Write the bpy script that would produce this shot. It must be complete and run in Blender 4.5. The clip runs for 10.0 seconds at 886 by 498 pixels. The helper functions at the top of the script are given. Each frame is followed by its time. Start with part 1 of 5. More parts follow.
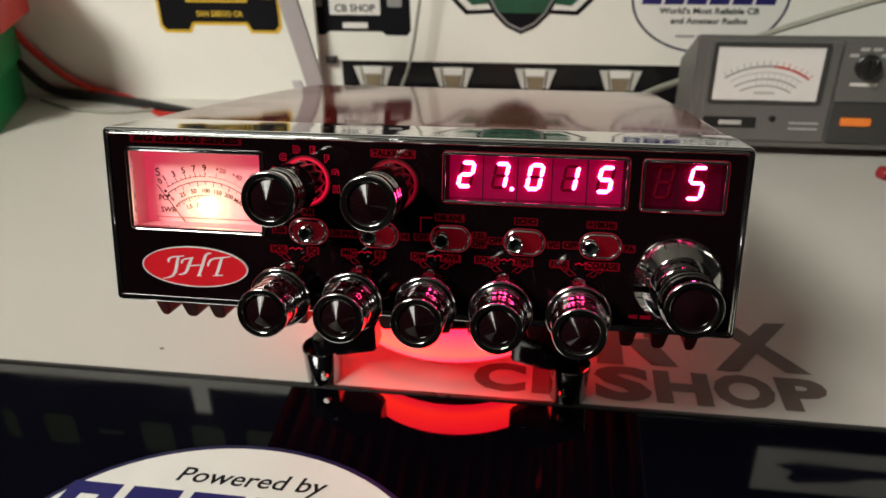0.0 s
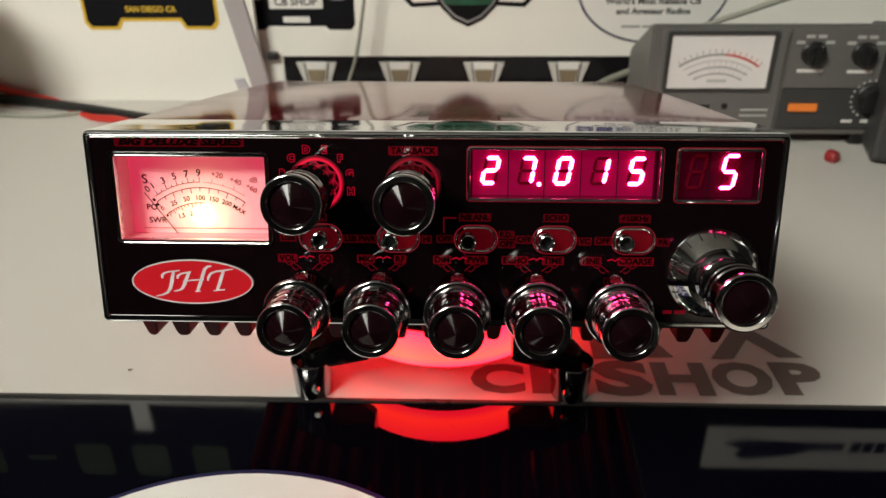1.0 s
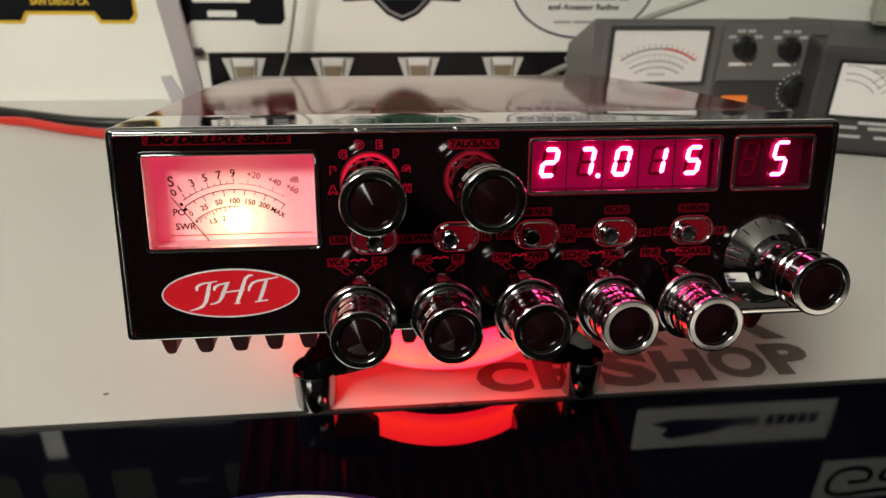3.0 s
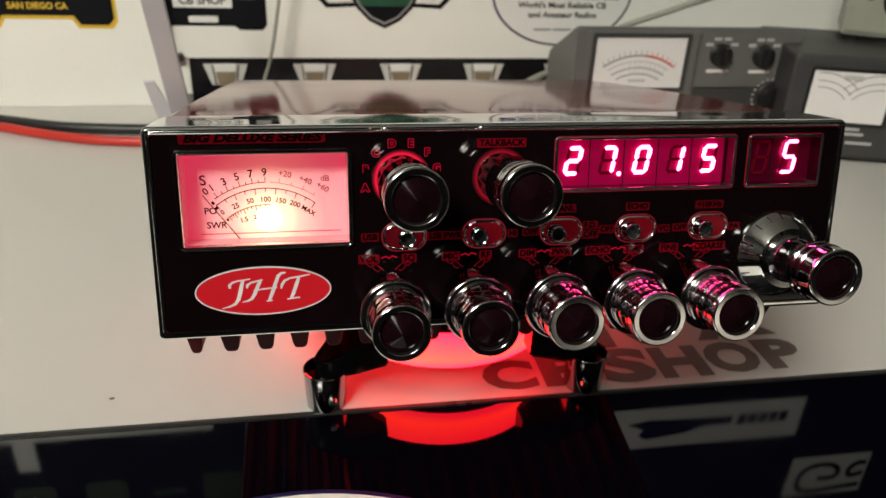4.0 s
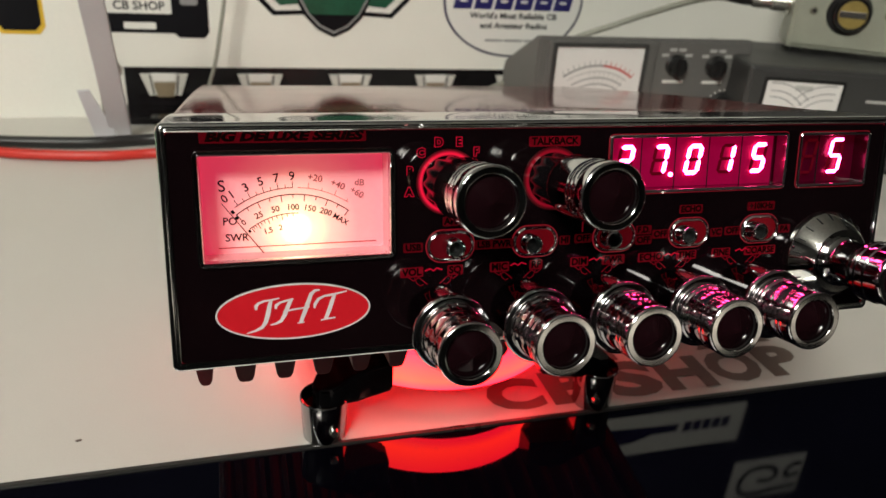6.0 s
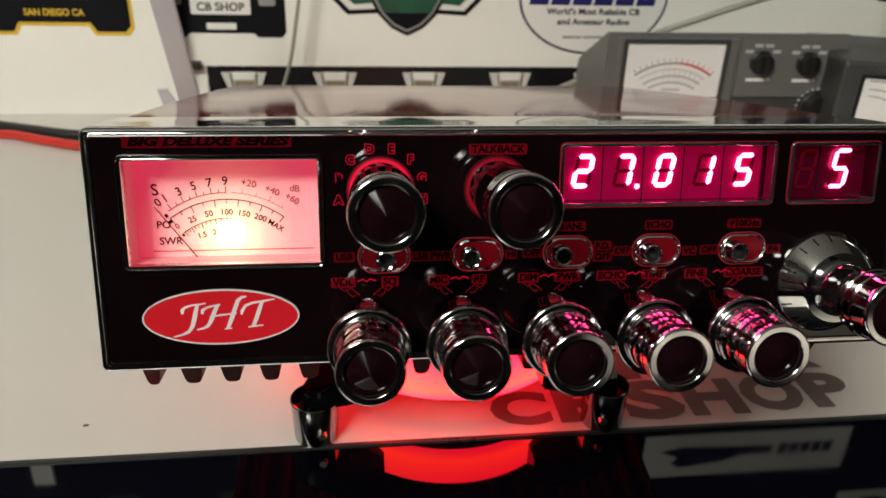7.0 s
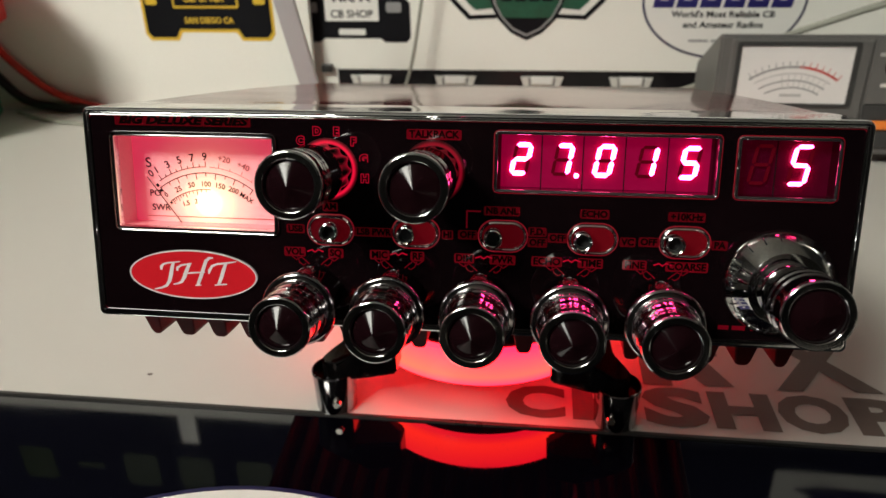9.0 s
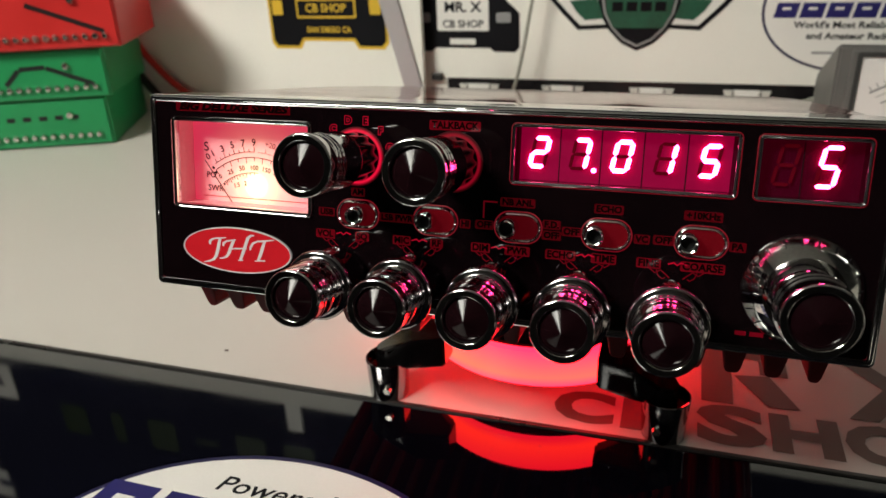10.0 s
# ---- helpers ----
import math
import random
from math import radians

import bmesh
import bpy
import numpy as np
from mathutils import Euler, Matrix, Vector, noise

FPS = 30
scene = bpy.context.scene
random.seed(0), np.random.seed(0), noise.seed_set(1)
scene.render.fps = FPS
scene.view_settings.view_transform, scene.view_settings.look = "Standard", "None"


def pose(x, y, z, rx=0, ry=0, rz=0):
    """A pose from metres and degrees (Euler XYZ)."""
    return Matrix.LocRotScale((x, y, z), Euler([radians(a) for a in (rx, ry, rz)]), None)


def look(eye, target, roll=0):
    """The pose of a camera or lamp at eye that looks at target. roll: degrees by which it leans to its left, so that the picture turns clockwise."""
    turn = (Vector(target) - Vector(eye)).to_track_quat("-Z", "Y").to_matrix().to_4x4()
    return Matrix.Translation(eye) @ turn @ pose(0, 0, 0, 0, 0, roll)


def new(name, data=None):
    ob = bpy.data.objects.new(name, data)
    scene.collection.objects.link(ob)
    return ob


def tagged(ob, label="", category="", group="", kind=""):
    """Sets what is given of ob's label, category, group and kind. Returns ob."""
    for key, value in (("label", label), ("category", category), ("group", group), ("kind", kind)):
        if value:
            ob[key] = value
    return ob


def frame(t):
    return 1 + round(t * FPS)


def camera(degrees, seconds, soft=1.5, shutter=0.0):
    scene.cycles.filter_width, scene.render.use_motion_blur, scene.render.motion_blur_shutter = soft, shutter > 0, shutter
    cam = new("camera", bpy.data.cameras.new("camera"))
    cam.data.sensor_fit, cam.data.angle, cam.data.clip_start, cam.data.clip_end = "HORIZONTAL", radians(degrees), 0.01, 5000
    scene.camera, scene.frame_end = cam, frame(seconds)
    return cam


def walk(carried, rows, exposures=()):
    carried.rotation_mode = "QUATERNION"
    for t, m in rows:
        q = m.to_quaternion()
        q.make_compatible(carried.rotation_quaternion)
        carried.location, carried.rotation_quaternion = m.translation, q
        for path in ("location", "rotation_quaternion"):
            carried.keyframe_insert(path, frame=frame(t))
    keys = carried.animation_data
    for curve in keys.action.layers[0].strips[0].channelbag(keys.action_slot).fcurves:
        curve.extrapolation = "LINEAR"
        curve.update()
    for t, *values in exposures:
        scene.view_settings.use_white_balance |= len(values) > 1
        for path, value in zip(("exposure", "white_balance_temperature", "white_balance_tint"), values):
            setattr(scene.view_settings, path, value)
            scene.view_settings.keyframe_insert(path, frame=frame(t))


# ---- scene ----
cam = camera(61.5, 10.0, soft=1.5)
cam.data.dof.use_dof, cam.data.dof.focus_distance, cam.data.dof.aperture_fstop = True, 0.205, 24.0
# t, x, y, z (metres), yaw, pitch, roll (degrees)
ROWS = [
    (0.0, 0.03694, 0.04402, 0.21261, 8.78, -27.59, -1.15),
    (0.5, 0.02267, 0.0463, 0.2084, 6.08, -27.81, -1.05),
    (1.0, 0.00542, 0.05464, 0.20804, 2.14, -27.99, -0.53),
    (1.5, -0.00896, 0.06016, 0.20458, -1.21, -28.16, 0.64),
    (2.0, -0.01933, 0.06299, 0.20415, -3.62, -28.1, 1.0),
    (2.5, -0.03204, 0.0667, 0.20313, -5.91, -28.21, 1.31),
    (4.0, -0.0606, 0.06264, 0.20132, -10.39, -27.29, 2.49),
    (4.5, -0.07279, 0.07448, 0.19683, -13.48, -27.15, 3.23),
    (5.0, -0.0788, 0.08592, 0.19123, -15.47, -27.0, 3.05),
    (5.5, -0.09259, 0.09199, 0.18827, -17.27, -26.23, 4.24),
    (6.0, -0.08941, 0.08711, 0.18852, -17.2, -25.6, 4.22),
    (6.2, -0.07915, 0.08469, 0.19106, -15.72, -25.96, 3.83),
    (7.3, -0.03807, 0.08799, 0.1898, -5.47, -26.3, 1.75),
    (7.5, -0.03498, 0.08805, 0.18853, -4.79, -26.27, 1.84),
    (8.0, -0.01909, 0.08286, 0.19041, -1.51, -26.1, 0.97),
    (8.5, -0.0031, 0.07671, 0.19089, 2.79, -25.84, 0.33),
    (9.0, 0.01516, 0.07292, 0.18959, 7.47, -25.81, -1.14),
    (9.5, 0.0348, 0.0725, 0.1894, 11.87, -26.07, -1.82),
    (10.0, 0.04576, 0.07082, 0.18494, 18.39, -24.39, -2.53),
]
walk(cam, [(t, pose(x, y, z) @ pose(0, 0, 0, 0, 0, yaw) @ pose(0, 0, 0, 90 + pitch) @ pose(0, 0, 0, 0, 0, roll)) for t, x, y, z, yaw, pitch, roll in ROWS])

# ---- world and light ----
world = bpy.data.worlds.new("world")
scene.world = world
world.use_nodes = True
world.node_tree.nodes["Background"].inputs[0].default_value = (0.02, 0.02, 0.025, 1)
world.node_tree.nodes["Background"].inputs[1].default_value = 0.3


def area_lamp(name, eye, target, sx, sy, watts, colour):
    data = bpy.data.lights.new(name, "AREA")
    data.shape, data.size, data.size_y, data.energy, data.color = "RECTANGLE", sx, sy, watts, colour
    ob = new(name, data)
    ob.matrix_world = look(eye, target)
    return ob


area_lamp("ceiling_lamp_light", (-0.88, -0.86, 1.41), (-0.36, 0.1, 0.0), 0.64, 0.44, 48, (0.955, 0.955, 0.865))

# added fill: brightens the pale block that the knob rims mirror
spot = area_lamp("reflector_fill_light", (1.00, -0.42, 1.40), (1.00, -1.28, -0.10), 0.10, 0.10, 5.5, (1.0, 0.94, 0.85))
spot.data.spread = radians(58)

# ---- materials ----


def tone(c, k):
    return (c[0] * k, c[1] * k, c[2] * k, 1)


def material(name, colour, rough=0.5, metal=0.0, vary=0.12, grain=900.0, stain=14.0, rough_vary=0.1, bump=0.0, coat=0.0,
             ior=1.5, emit=None, strength=0.0, per_island=0.0):
    """A node material: base colour broken up by fine grain and wide stains, uneven gloss, slight relief."""
    m = bpy.data.materials.new(name)
    m.use_nodes = True
    t = m.node_tree
    b = t.nodes["Principled BSDF"]
    co = t.nodes.new("ShaderNodeTexCoord")
    fine, wide = t.nodes.new("ShaderNodeTexNoise"), t.nodes.new("ShaderNodeTexNoise")
    fine.inputs["Scale"].default_value, wide.inputs["Scale"].default_value = grain, stain
    fine.inputs["Detail"].default_value, wide.inputs["Detail"].default_value = 3, 5
    for n in (fine, wide):
        t.links.new(co.outputs["Object"], n.inputs["Vector"])
    mix = t.nodes.new("ShaderNodeMath")
    mix.operation = "MULTIPLY_ADD"
    mix.inputs[1].default_value = 0.4
    t.links.new(fine.outputs["Fac"], mix.inputs[0])
    half = t.nodes.new("ShaderNodeMath")
    half.operation = "MULTIPLY"
    half.inputs[1].default_value = 0.6
    t.links.new(wide.outputs["Fac"], half.inputs[0])
    t.links.new(half.outputs[0], mix.inputs[2])
    ramp = t.nodes.new("ShaderNodeMapRange")
    ramp.inputs["From Min"].default_value, ramp.inputs["From Max"].default_value = 0.3, 0.7
    t.links.new(mix.outputs[0], ramp.inputs["Value"])
    col = t.nodes.new("ShaderNodeMix")
    col.data_type = "RGBA"
    col.inputs["A"].default_value, col.inputs["B"].default_value = tone(colour, 1 - vary), tone(colour, 1 + vary * 0.6)
    t.links.new(ramp.outputs["Result"], col.inputs["Factor"])
    t.links.new(col.outputs["Result"], b.inputs["Base Color"])
    rr = t.nodes.new("ShaderNodeMapRange")
    rr.inputs["From Min"].default_value, rr.inputs["From Max"].default_value = 0.3, 0.7
    rr.inputs["To Min"].default_value, rr.inputs["To Max"].default_value = max(0.01, rough - rough_vary / 2), rough + rough_vary / 2
    t.links.new(wide.outputs["Fac"], rr.inputs["Value"])
    t.links.new(rr.outputs["Result"], b.inputs["Roughness"])
    b.inputs["Metallic"].default_value, b.inputs["IOR"].default_value = metal, ior
    b.inputs["Coat Weight"].default_value = coat
    b.inputs["Coat Roughness"].default_value = 0.04
    if bump:
        bp = t.nodes.new("ShaderNodeBump")
        bp.inputs["Strength"].default_value, bp.inputs["Distance"].default_value = bump, 0.0003
        t.links.new(mix.outputs[0], bp.inputs["Height"])
        t.links.new(bp.outputs[0], b.inputs["Normal"])
    if emit:
        b.inputs["Emission Color"].default_value, b.inputs["Emission Strength"].default_value = (*emit, 1), strength
    return m


DESK = material("white_laminate", (0.575, 0.555, 0.51), 0.42, vary=0.06, grain=1500, stain=5, rough_vary=0.16, bump=0.06)
WALL = material("white_board", (0.83, 0.82, 0.755), 0.5, vary=0.05, grain=700, stain=3, rough_vary=0.15, bump=0.05)
PAINT = material("room_paint", (0.012, 0.0115, 0.011), 0.7, vary=0.08, grain=300, stain=2, bump=0.1)
CEIL = material("ceiling_paint", (0.72, 0.71, 0.67), 0.8, vary=0.05, grain=300, stain=2, bump=0.1)
NAVY = material("dark_banner_vinyl", (0.006, 0.007, 0.024), 0.85, vary=0.3, grain=500, stain=4, ior=1.3)
GLASS_TOP = material("black_glass_top", (0.001, 0.001, 0.0025), 0.03, vary=0.3, grain=1200, stain=22, rough_vary=0.05, ior=1.66)
EDGE = material("dark_edge_trim", (0.03, 0.028, 0.026), 0.3, vary=0.3)
CHROME = material("chrome", (0.80, 0.80, 0.80), 0.06, 1.0, vary=0.08, grain=1500, stain=60, rough_vary=0.08)
KNOB_CHROME = material("knob_chrome", (0.66, 0.65, 0.65), 0.07, 1.0, vary=0.12, grain=1500, stain=90, rough_vary=0.06)
SKIRT_CHROME = material("skirt_chrome", (0.80, 0.80, 0.77), 0.09, 1.0, vary=0.25, grain=1500, stain=110, rough_vary=0.08)
DARK_CHROME = material("smoked_chrome", (0.38, 0.37, 0.38), 0.08, 1.0, vary=0.12, grain=1500, stain=90, rough_vary=0.08)
CONE = material("black_glass_cone", (0.0075, 0.002, 0.003), 0.10, 0.0, vary=0.15, grain=2500, stain=120, rough_vary=0.02, ior=1.22)
BLACK_CHROME = material("black_chrome", (0.26, 0.25, 0.255), 0.07, 1.0, vary=0.15, grain=1500, stain=90, rough_vary=0.05)
SELECTOR_CHROME = material("polished_selector_chrome", (0.60, 0.59, 0.59), 0.07, 1.0, vary=0.12, grain=1500, stain=90, rough_vary=0.05)
SHAFT_BLACK = material("black_shaft_lacquer", (0.006, 0.005, 0.006), 0.08, vary=0.2, grain=1500, stain=90, rough_vary=0.05, ior=1.7)
LENS = material("dark_red_pointer_lens", (0.16, 0.006, 0.014), 0.06, vary=0.2, grain=1800, stain=90)
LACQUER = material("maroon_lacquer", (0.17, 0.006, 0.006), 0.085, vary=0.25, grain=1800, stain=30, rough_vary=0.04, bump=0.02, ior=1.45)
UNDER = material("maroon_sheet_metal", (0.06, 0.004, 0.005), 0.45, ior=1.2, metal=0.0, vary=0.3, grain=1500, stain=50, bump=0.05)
FACE = material("black_gloss_panel", (0.004, 0.0016, 0.0022), 0.05, vary=0.3, grain=1500, stain=40, rough_vary=0.05, ior=1.42)
BLACK = material("black_plastic", (0.012, 0.012, 0.012), 0.35, vary=0.3, grain=1500, stain=60, bump=0.06)
BLACK_GLOSS = material("black_gloss_metal", (0.010, 0.009, 0.010), 0.12, 0.0, vary=0.3, grain=1500, stain=60, ior=1.35)
GREY = material("grey_instrument_paint", (0.135, 0.132, 0.125), 0.48, vary=0.12, grain=1600, stain=20, bump=0.08)
GREY_DARK = material("charcoal_paint", (0.045, 0.045, 0.044), 0.5, vary=0.15, grain=1600, stain=20, bump=0.08)
GREY_GREEN = material("olive_grey_hammered_paint", (0.30, 0.31, 0.25), 0.42, vary=0.12, grain=700, stain=30, bump=0.25)
METER_WALL = material("pink_meter_wall", (0.62, 0.36, 0.37), 0.25, vary=0.1, emit=(1.0, 0.06, 0.12), strength=0.18)
SCALE = material("meter_scale_paper", (0.80, 0.78, 0.76), 0.45, vary=0.05, grain=900, stain=20)
RED_PRINT = material("red_print", (0.55, 0.06, 0.05), 0.5)
PALE_RED = material("pale_red_print", (0.42, 0.10, 0.10), 0.5)
GREY_PRINT = material("grey_print", (0.50, 0.50, 0.48), 0.5)
DECAL = material("brown_vinyl_lettering", (0.13, 0.092, 0.075), 0.5, vary=0.15, grain=900, stain=30)
BLACK_INK = material("black_ink", (0.007, 0.007, 0.009), 0.5, vary=0.2, ior=1.2)
YELLOW_INK = material("yellow_ink", (0.70, 0.45, 0.03), 0.5, vary=0.08)
WHITE_INK = material("white_vinyl", (0.78, 0.77, 0.73), 0.4, vary=0.05)
NAVY_INK = material("navy_ink", (0.016, 0.014, 0.12), 0.4, vary=0.1)
GREEN_INK = material("green_ink", (0.006, 0.085, 0.045), 0.45, vary=0.35, grain=400, stain=60)
LIME_INK = material("lime_vinyl", (0.020, 0.036, 0.008), 0.5, ior=1.3)
GREY_INK = material("grey_ink", (0.28, 0.28, 0.28), 0.5)
AMP_RED = material("red_anodised_case", (0.58, 0.020, 0.018), 0.38, vary=0.12, grain=900, stain=20, bump=0.05)
AMP_GREEN = material("green_anodised_case", (0.012, 0.27, 0.085), 0.36, vary=0.14, grain=900, stain=20, bump=0.05)
STEEL = material("nickel_screw", (0.62, 0.60, 0.55), 0.25, 1.0, vary=0.15)
RIM_INK = material("dark_violet_ink", (0.010, 0.008, 0.05), 0.4, vary=0.1)
FLOOR = material("dark_floor_vinyl", (0.012, 0.012, 0.012), 0.55, vary=0.2, grain=300, stain=3)
KNOB_BODY = material("brushed_black_chrome", (0.40, 0.385, 0.39), 0.11, 1.0, vary=0.2, grain=1500, stain=90, rough_vary=0.06)
CABLE_BLACK = material("black_cable_rubber", (0.015, 0.015, 0.015), 0.45, vary=0.2)
CABLE_RED = material("red_cable_rubber", (0.55, 0.03, 0.02), 0.42, vary=0.12)
CAP_RED = material("dark_red_plastic", (0.28, 0.014, 0.016), 0.4, vary=0.12)
CABLE_GREY = material("grey_coax_jacket", (0.30, 0.30, 0.25), 0.5, vary=0.12)
AMBER = material("orange_lens", (0.75, 0.20, 0.03), 0.3, vary=0.08, emit=(1.0, 0.28, 0.05), strength=0.12)
PALE_BADGE = material("silver_badge", (0.62, 0.61, 0.56), 0.4, vary=0.12, grain=900, stain=60)
BRASS_BRIGHT = material("bright_brass", (0.50, 0.38, 0.12), 0.32, 0.6, vary=0.2, grain=900, stain=120)
BRASS = material("brass_badge_centre", (0.24, 0.19, 0.12), 0.4, vary=0.2, grain=900, stain=60)
RED_GLOW = material("backlit_red_legend", (0.06, 0.001, 0.003), 0.1, ior=1.3, emit=(1.0, 0.006, 0.05), strength=0.34)
RED_FAINT = material("faintly_backlit_legend", (0.06, 0.001, 0.003), 0.1, ior=1.3, emit=(1.0, 0.006, 0.05), strength=0.075)
PLATE_RED = material("backlit_red_plate", (0.05, 0.001, 0.003), 0.1, ior=1.3, vary=0.3, grain=900, stain=120, emit=(1.0, 0.008, 0.04), strength=0.07)
PLATE_FAINT = material("dim_red_plate", (0.05, 0.001, 0.003), 0.1, ior=1.3, vary=0.3, grain=900, stain=120, emit=(1.0, 0.008, 0.04), strength=0.028)
LEAK_GLOW = material("red_light_leak", (0.03, 0.001, 0.002), 0.3, emit=(1.0, 0.010, 0.05), strength=0.16)
LEAK_FAINT = material("faint_red_light_leak", (0.03, 0.001, 0.002), 0.3, emit=(1.0, 0.010, 0.05), strength=0.15)
DIGIT = material("lit_segment", (0.9, 0.2, 0.4), 0.5, emit=(1.0, 0.04, 0.20), strength=50.0)
# off segments, bed and cells emit faintly, standing in for the digits' spill
DIGIT_OFF = material("off_segment_faint_glow", (0.03, 0.001, 0.004), 0.2, ior=1.2, emit=(1.0, 0.008, 0.05), strength=0.055)
DISPLAY_BED = material("display_bed", (0.02, 0.0004, 0.005), 0.25, ior=1.2, emit=(1.0, 0.0, 0.10), strength=0.025)
CELL_HALO = material("painted_cell_halo", (0.05, 0.0004, 0.012), 0.5, ior=1.15, vary=0.4, stain=220, emit=(1.0, 0.0, 0.12), strength=0.20)
LOGO_RED = material("backlit_logo_red", (0.30, 0.008, 0.012), 0.4, ior=1.2, emit=(1.0, 0.010, 0.025), strength=0.20)
LOGO_WHITE = material("backlit_logo_white", (0.55, 0.52, 0.52), 0.4, emit=(1.0, 0.78, 0.78), strength=0.10)
RING = material("red_lit_acrylic", (0.4, 0.01, 0.012), 0.35, vary=0.1)
PALE_REFLECTOR = material("pale_reflector_paint", (0.72, 0.68, 0.60), 0.5, vary=0.08, grain=300, stain=4)
LAMP_PANEL = material("lamp_diffuser", (0.8, 0.8, 0.8), 0.6, emit=(1.0, 0.93, 0.80), strength=22.0)


def dial_material():
    """The backlit dial: red all over, with the bulb showing through as a warm spot."""
    m = material("backlit_meter_dial", (0.56, 0.35, 0.36), 0.5, vary=0.05)
    t = m.node_tree
    b = t.nodes["Principled BSDF"]
    co = t.nodes.new("ShaderNodeTexCoord")
    mp = t.nodes.new("ShaderNodeMapping")
    mp.vector_type = "TEXTURE"
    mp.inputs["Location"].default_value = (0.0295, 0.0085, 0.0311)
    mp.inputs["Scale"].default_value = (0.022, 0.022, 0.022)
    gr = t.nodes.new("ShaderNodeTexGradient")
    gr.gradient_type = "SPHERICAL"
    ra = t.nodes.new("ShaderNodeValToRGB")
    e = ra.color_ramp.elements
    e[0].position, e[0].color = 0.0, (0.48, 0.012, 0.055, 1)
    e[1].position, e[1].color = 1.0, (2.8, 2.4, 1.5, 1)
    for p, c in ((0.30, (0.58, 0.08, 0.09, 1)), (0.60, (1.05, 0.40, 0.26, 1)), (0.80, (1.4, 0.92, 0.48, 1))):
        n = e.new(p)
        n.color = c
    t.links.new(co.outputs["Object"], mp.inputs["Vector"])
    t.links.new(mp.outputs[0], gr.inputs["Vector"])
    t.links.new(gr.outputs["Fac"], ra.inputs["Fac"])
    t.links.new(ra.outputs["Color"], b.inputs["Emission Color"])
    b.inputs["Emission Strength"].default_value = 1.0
    return m


DIAL = dial_material()


def glow_by_height(m, z0, z1, stops):
    """Light that changes over the height of a lit diffuser (metres, in the object's own axes)."""
    t = m.node_tree
    b = t.nodes["Principled BSDF"]
    co, sp, mr, ra = t.nodes.new("ShaderNodeTexCoord"), t.nodes.new("ShaderNodeSeparateXYZ"), t.nodes.new("ShaderNodeMapRange"), t.nodes.new("ShaderNodeValToRGB")
    mr.inputs["From Min"].default_value, mr.inputs["From Max"].default_value = z0, z1
    t.links.new(co.outputs["Object"], sp.inputs[0])
    t.links.new(sp.outputs["Z"], mr.inputs["Value"])
    t.links.new(mr.outputs["Result"], ra.inputs["Fac"])
    e = ra.color_ramp.elements
    e[0].position, e[0].color = stops[0][0], (*stops[0][1], 1)
    e[1].position, e[1].color = stops[-1][0], (*stops[-1][1], 1)
    for p, c in stops[1:-1]:
        e.new(p).color = (*c, 1)
    # warmer where the bulb sits, on one side of the disc
    side, hot = t.nodes.new("ShaderNodeMapRange"), t.nodes.new("ShaderNodeMix")
    side.interpolation_type = "SMOOTHSTEP"
    side.inputs["From Min"].default_value, side.inputs["From Max"].default_value = 0.012, -0.03
    t.links.new(sp.outputs["X"], side.inputs["Value"])
    hot.data_type, hot.blend_type = "RGBA", "ADD"
    hot.inputs["B"].default_value = (0.3, 0.06, 0.0, 1)
    t.links.new(side.outputs["Result"], hot.inputs["Factor"])
    t.links.new(ra.outputs["Color"], hot.inputs["A"])
    t.links.new(hot.outputs["Result"], b.inputs["Emission Color"])
    b.inputs["Emission Strength"].default_value = 1.0


glow_by_height(RING, 0.0128, 0.029, ((0.0, (9.0, 0.06, 0.22)), (0.25, (12.0, 0.20, 0.14)), (1.0, (9.5, 0.06, 0.20))))
LEGEND_INK = material("black_legend_film", (0.004, 0.001, 0.001), 0.08, vary=0.2, ior=1.3)
STRUT = material("lilac_grey_foam_board", (0.58, 0.57, 0.60), 0.5, vary=0.06)


def halo_material(name, x, z, r0, r1, strength):
    """A backlit ring round a knob, brightest at the knob's foot and fading outwards (millimetres)."""
    m = material(name, (0.03, 0.001, 0.002), 0.3)
    t = m.node_tree
    b = t.nodes["Principled BSDF"]
    co, mp, gr, ra = t.nodes.new("ShaderNodeTexCoord"), t.nodes.new("ShaderNodeMapping"), t.nodes.new("ShaderNodeTexGradient"), t.nodes.new("ShaderNodeValToRGB")
    mp.vector_type = "TEXTURE"
    mp.inputs["Location"].default_value = (x * 0.001, 0, z * 0.001)
    mp.inputs["Scale"].default_value = (r1 * 0.001,) * 3
    gr.gradient_type = "SPHERICAL"
    e = ra.color_ramp.elements
    e[0].position, e[0].color = 0.0, (0, 0, 0, 1)
    e[1].position, e[1].color = 1.0 - r0 / r1, (strength * 0.25,) * 3 + (1,)
    for p, k in ((0.25, 0.12), (0.68, 1.0), (0.85, 0.8)):
        e.new(p * (1.0 - r0 / r1)).color = (strength * k,) * 3 + (1,)
    t.links.new(co.outputs["Object"], mp.inputs["Vector"])
    t.links.new(mp.outputs[0], gr.inputs["Vector"])
    t.links.new(gr.outputs["Fac"], ra.inputs["Fac"])
    t.links.new(ra.outputs["Color"], b.inputs["Emission Strength"])
    b.inputs["Emission Color"].default_value = (1.0, 0.008, 0.05, 1)
    return m

# ---- building helpers: meshes are written in millimetres ----
MM = 0.001


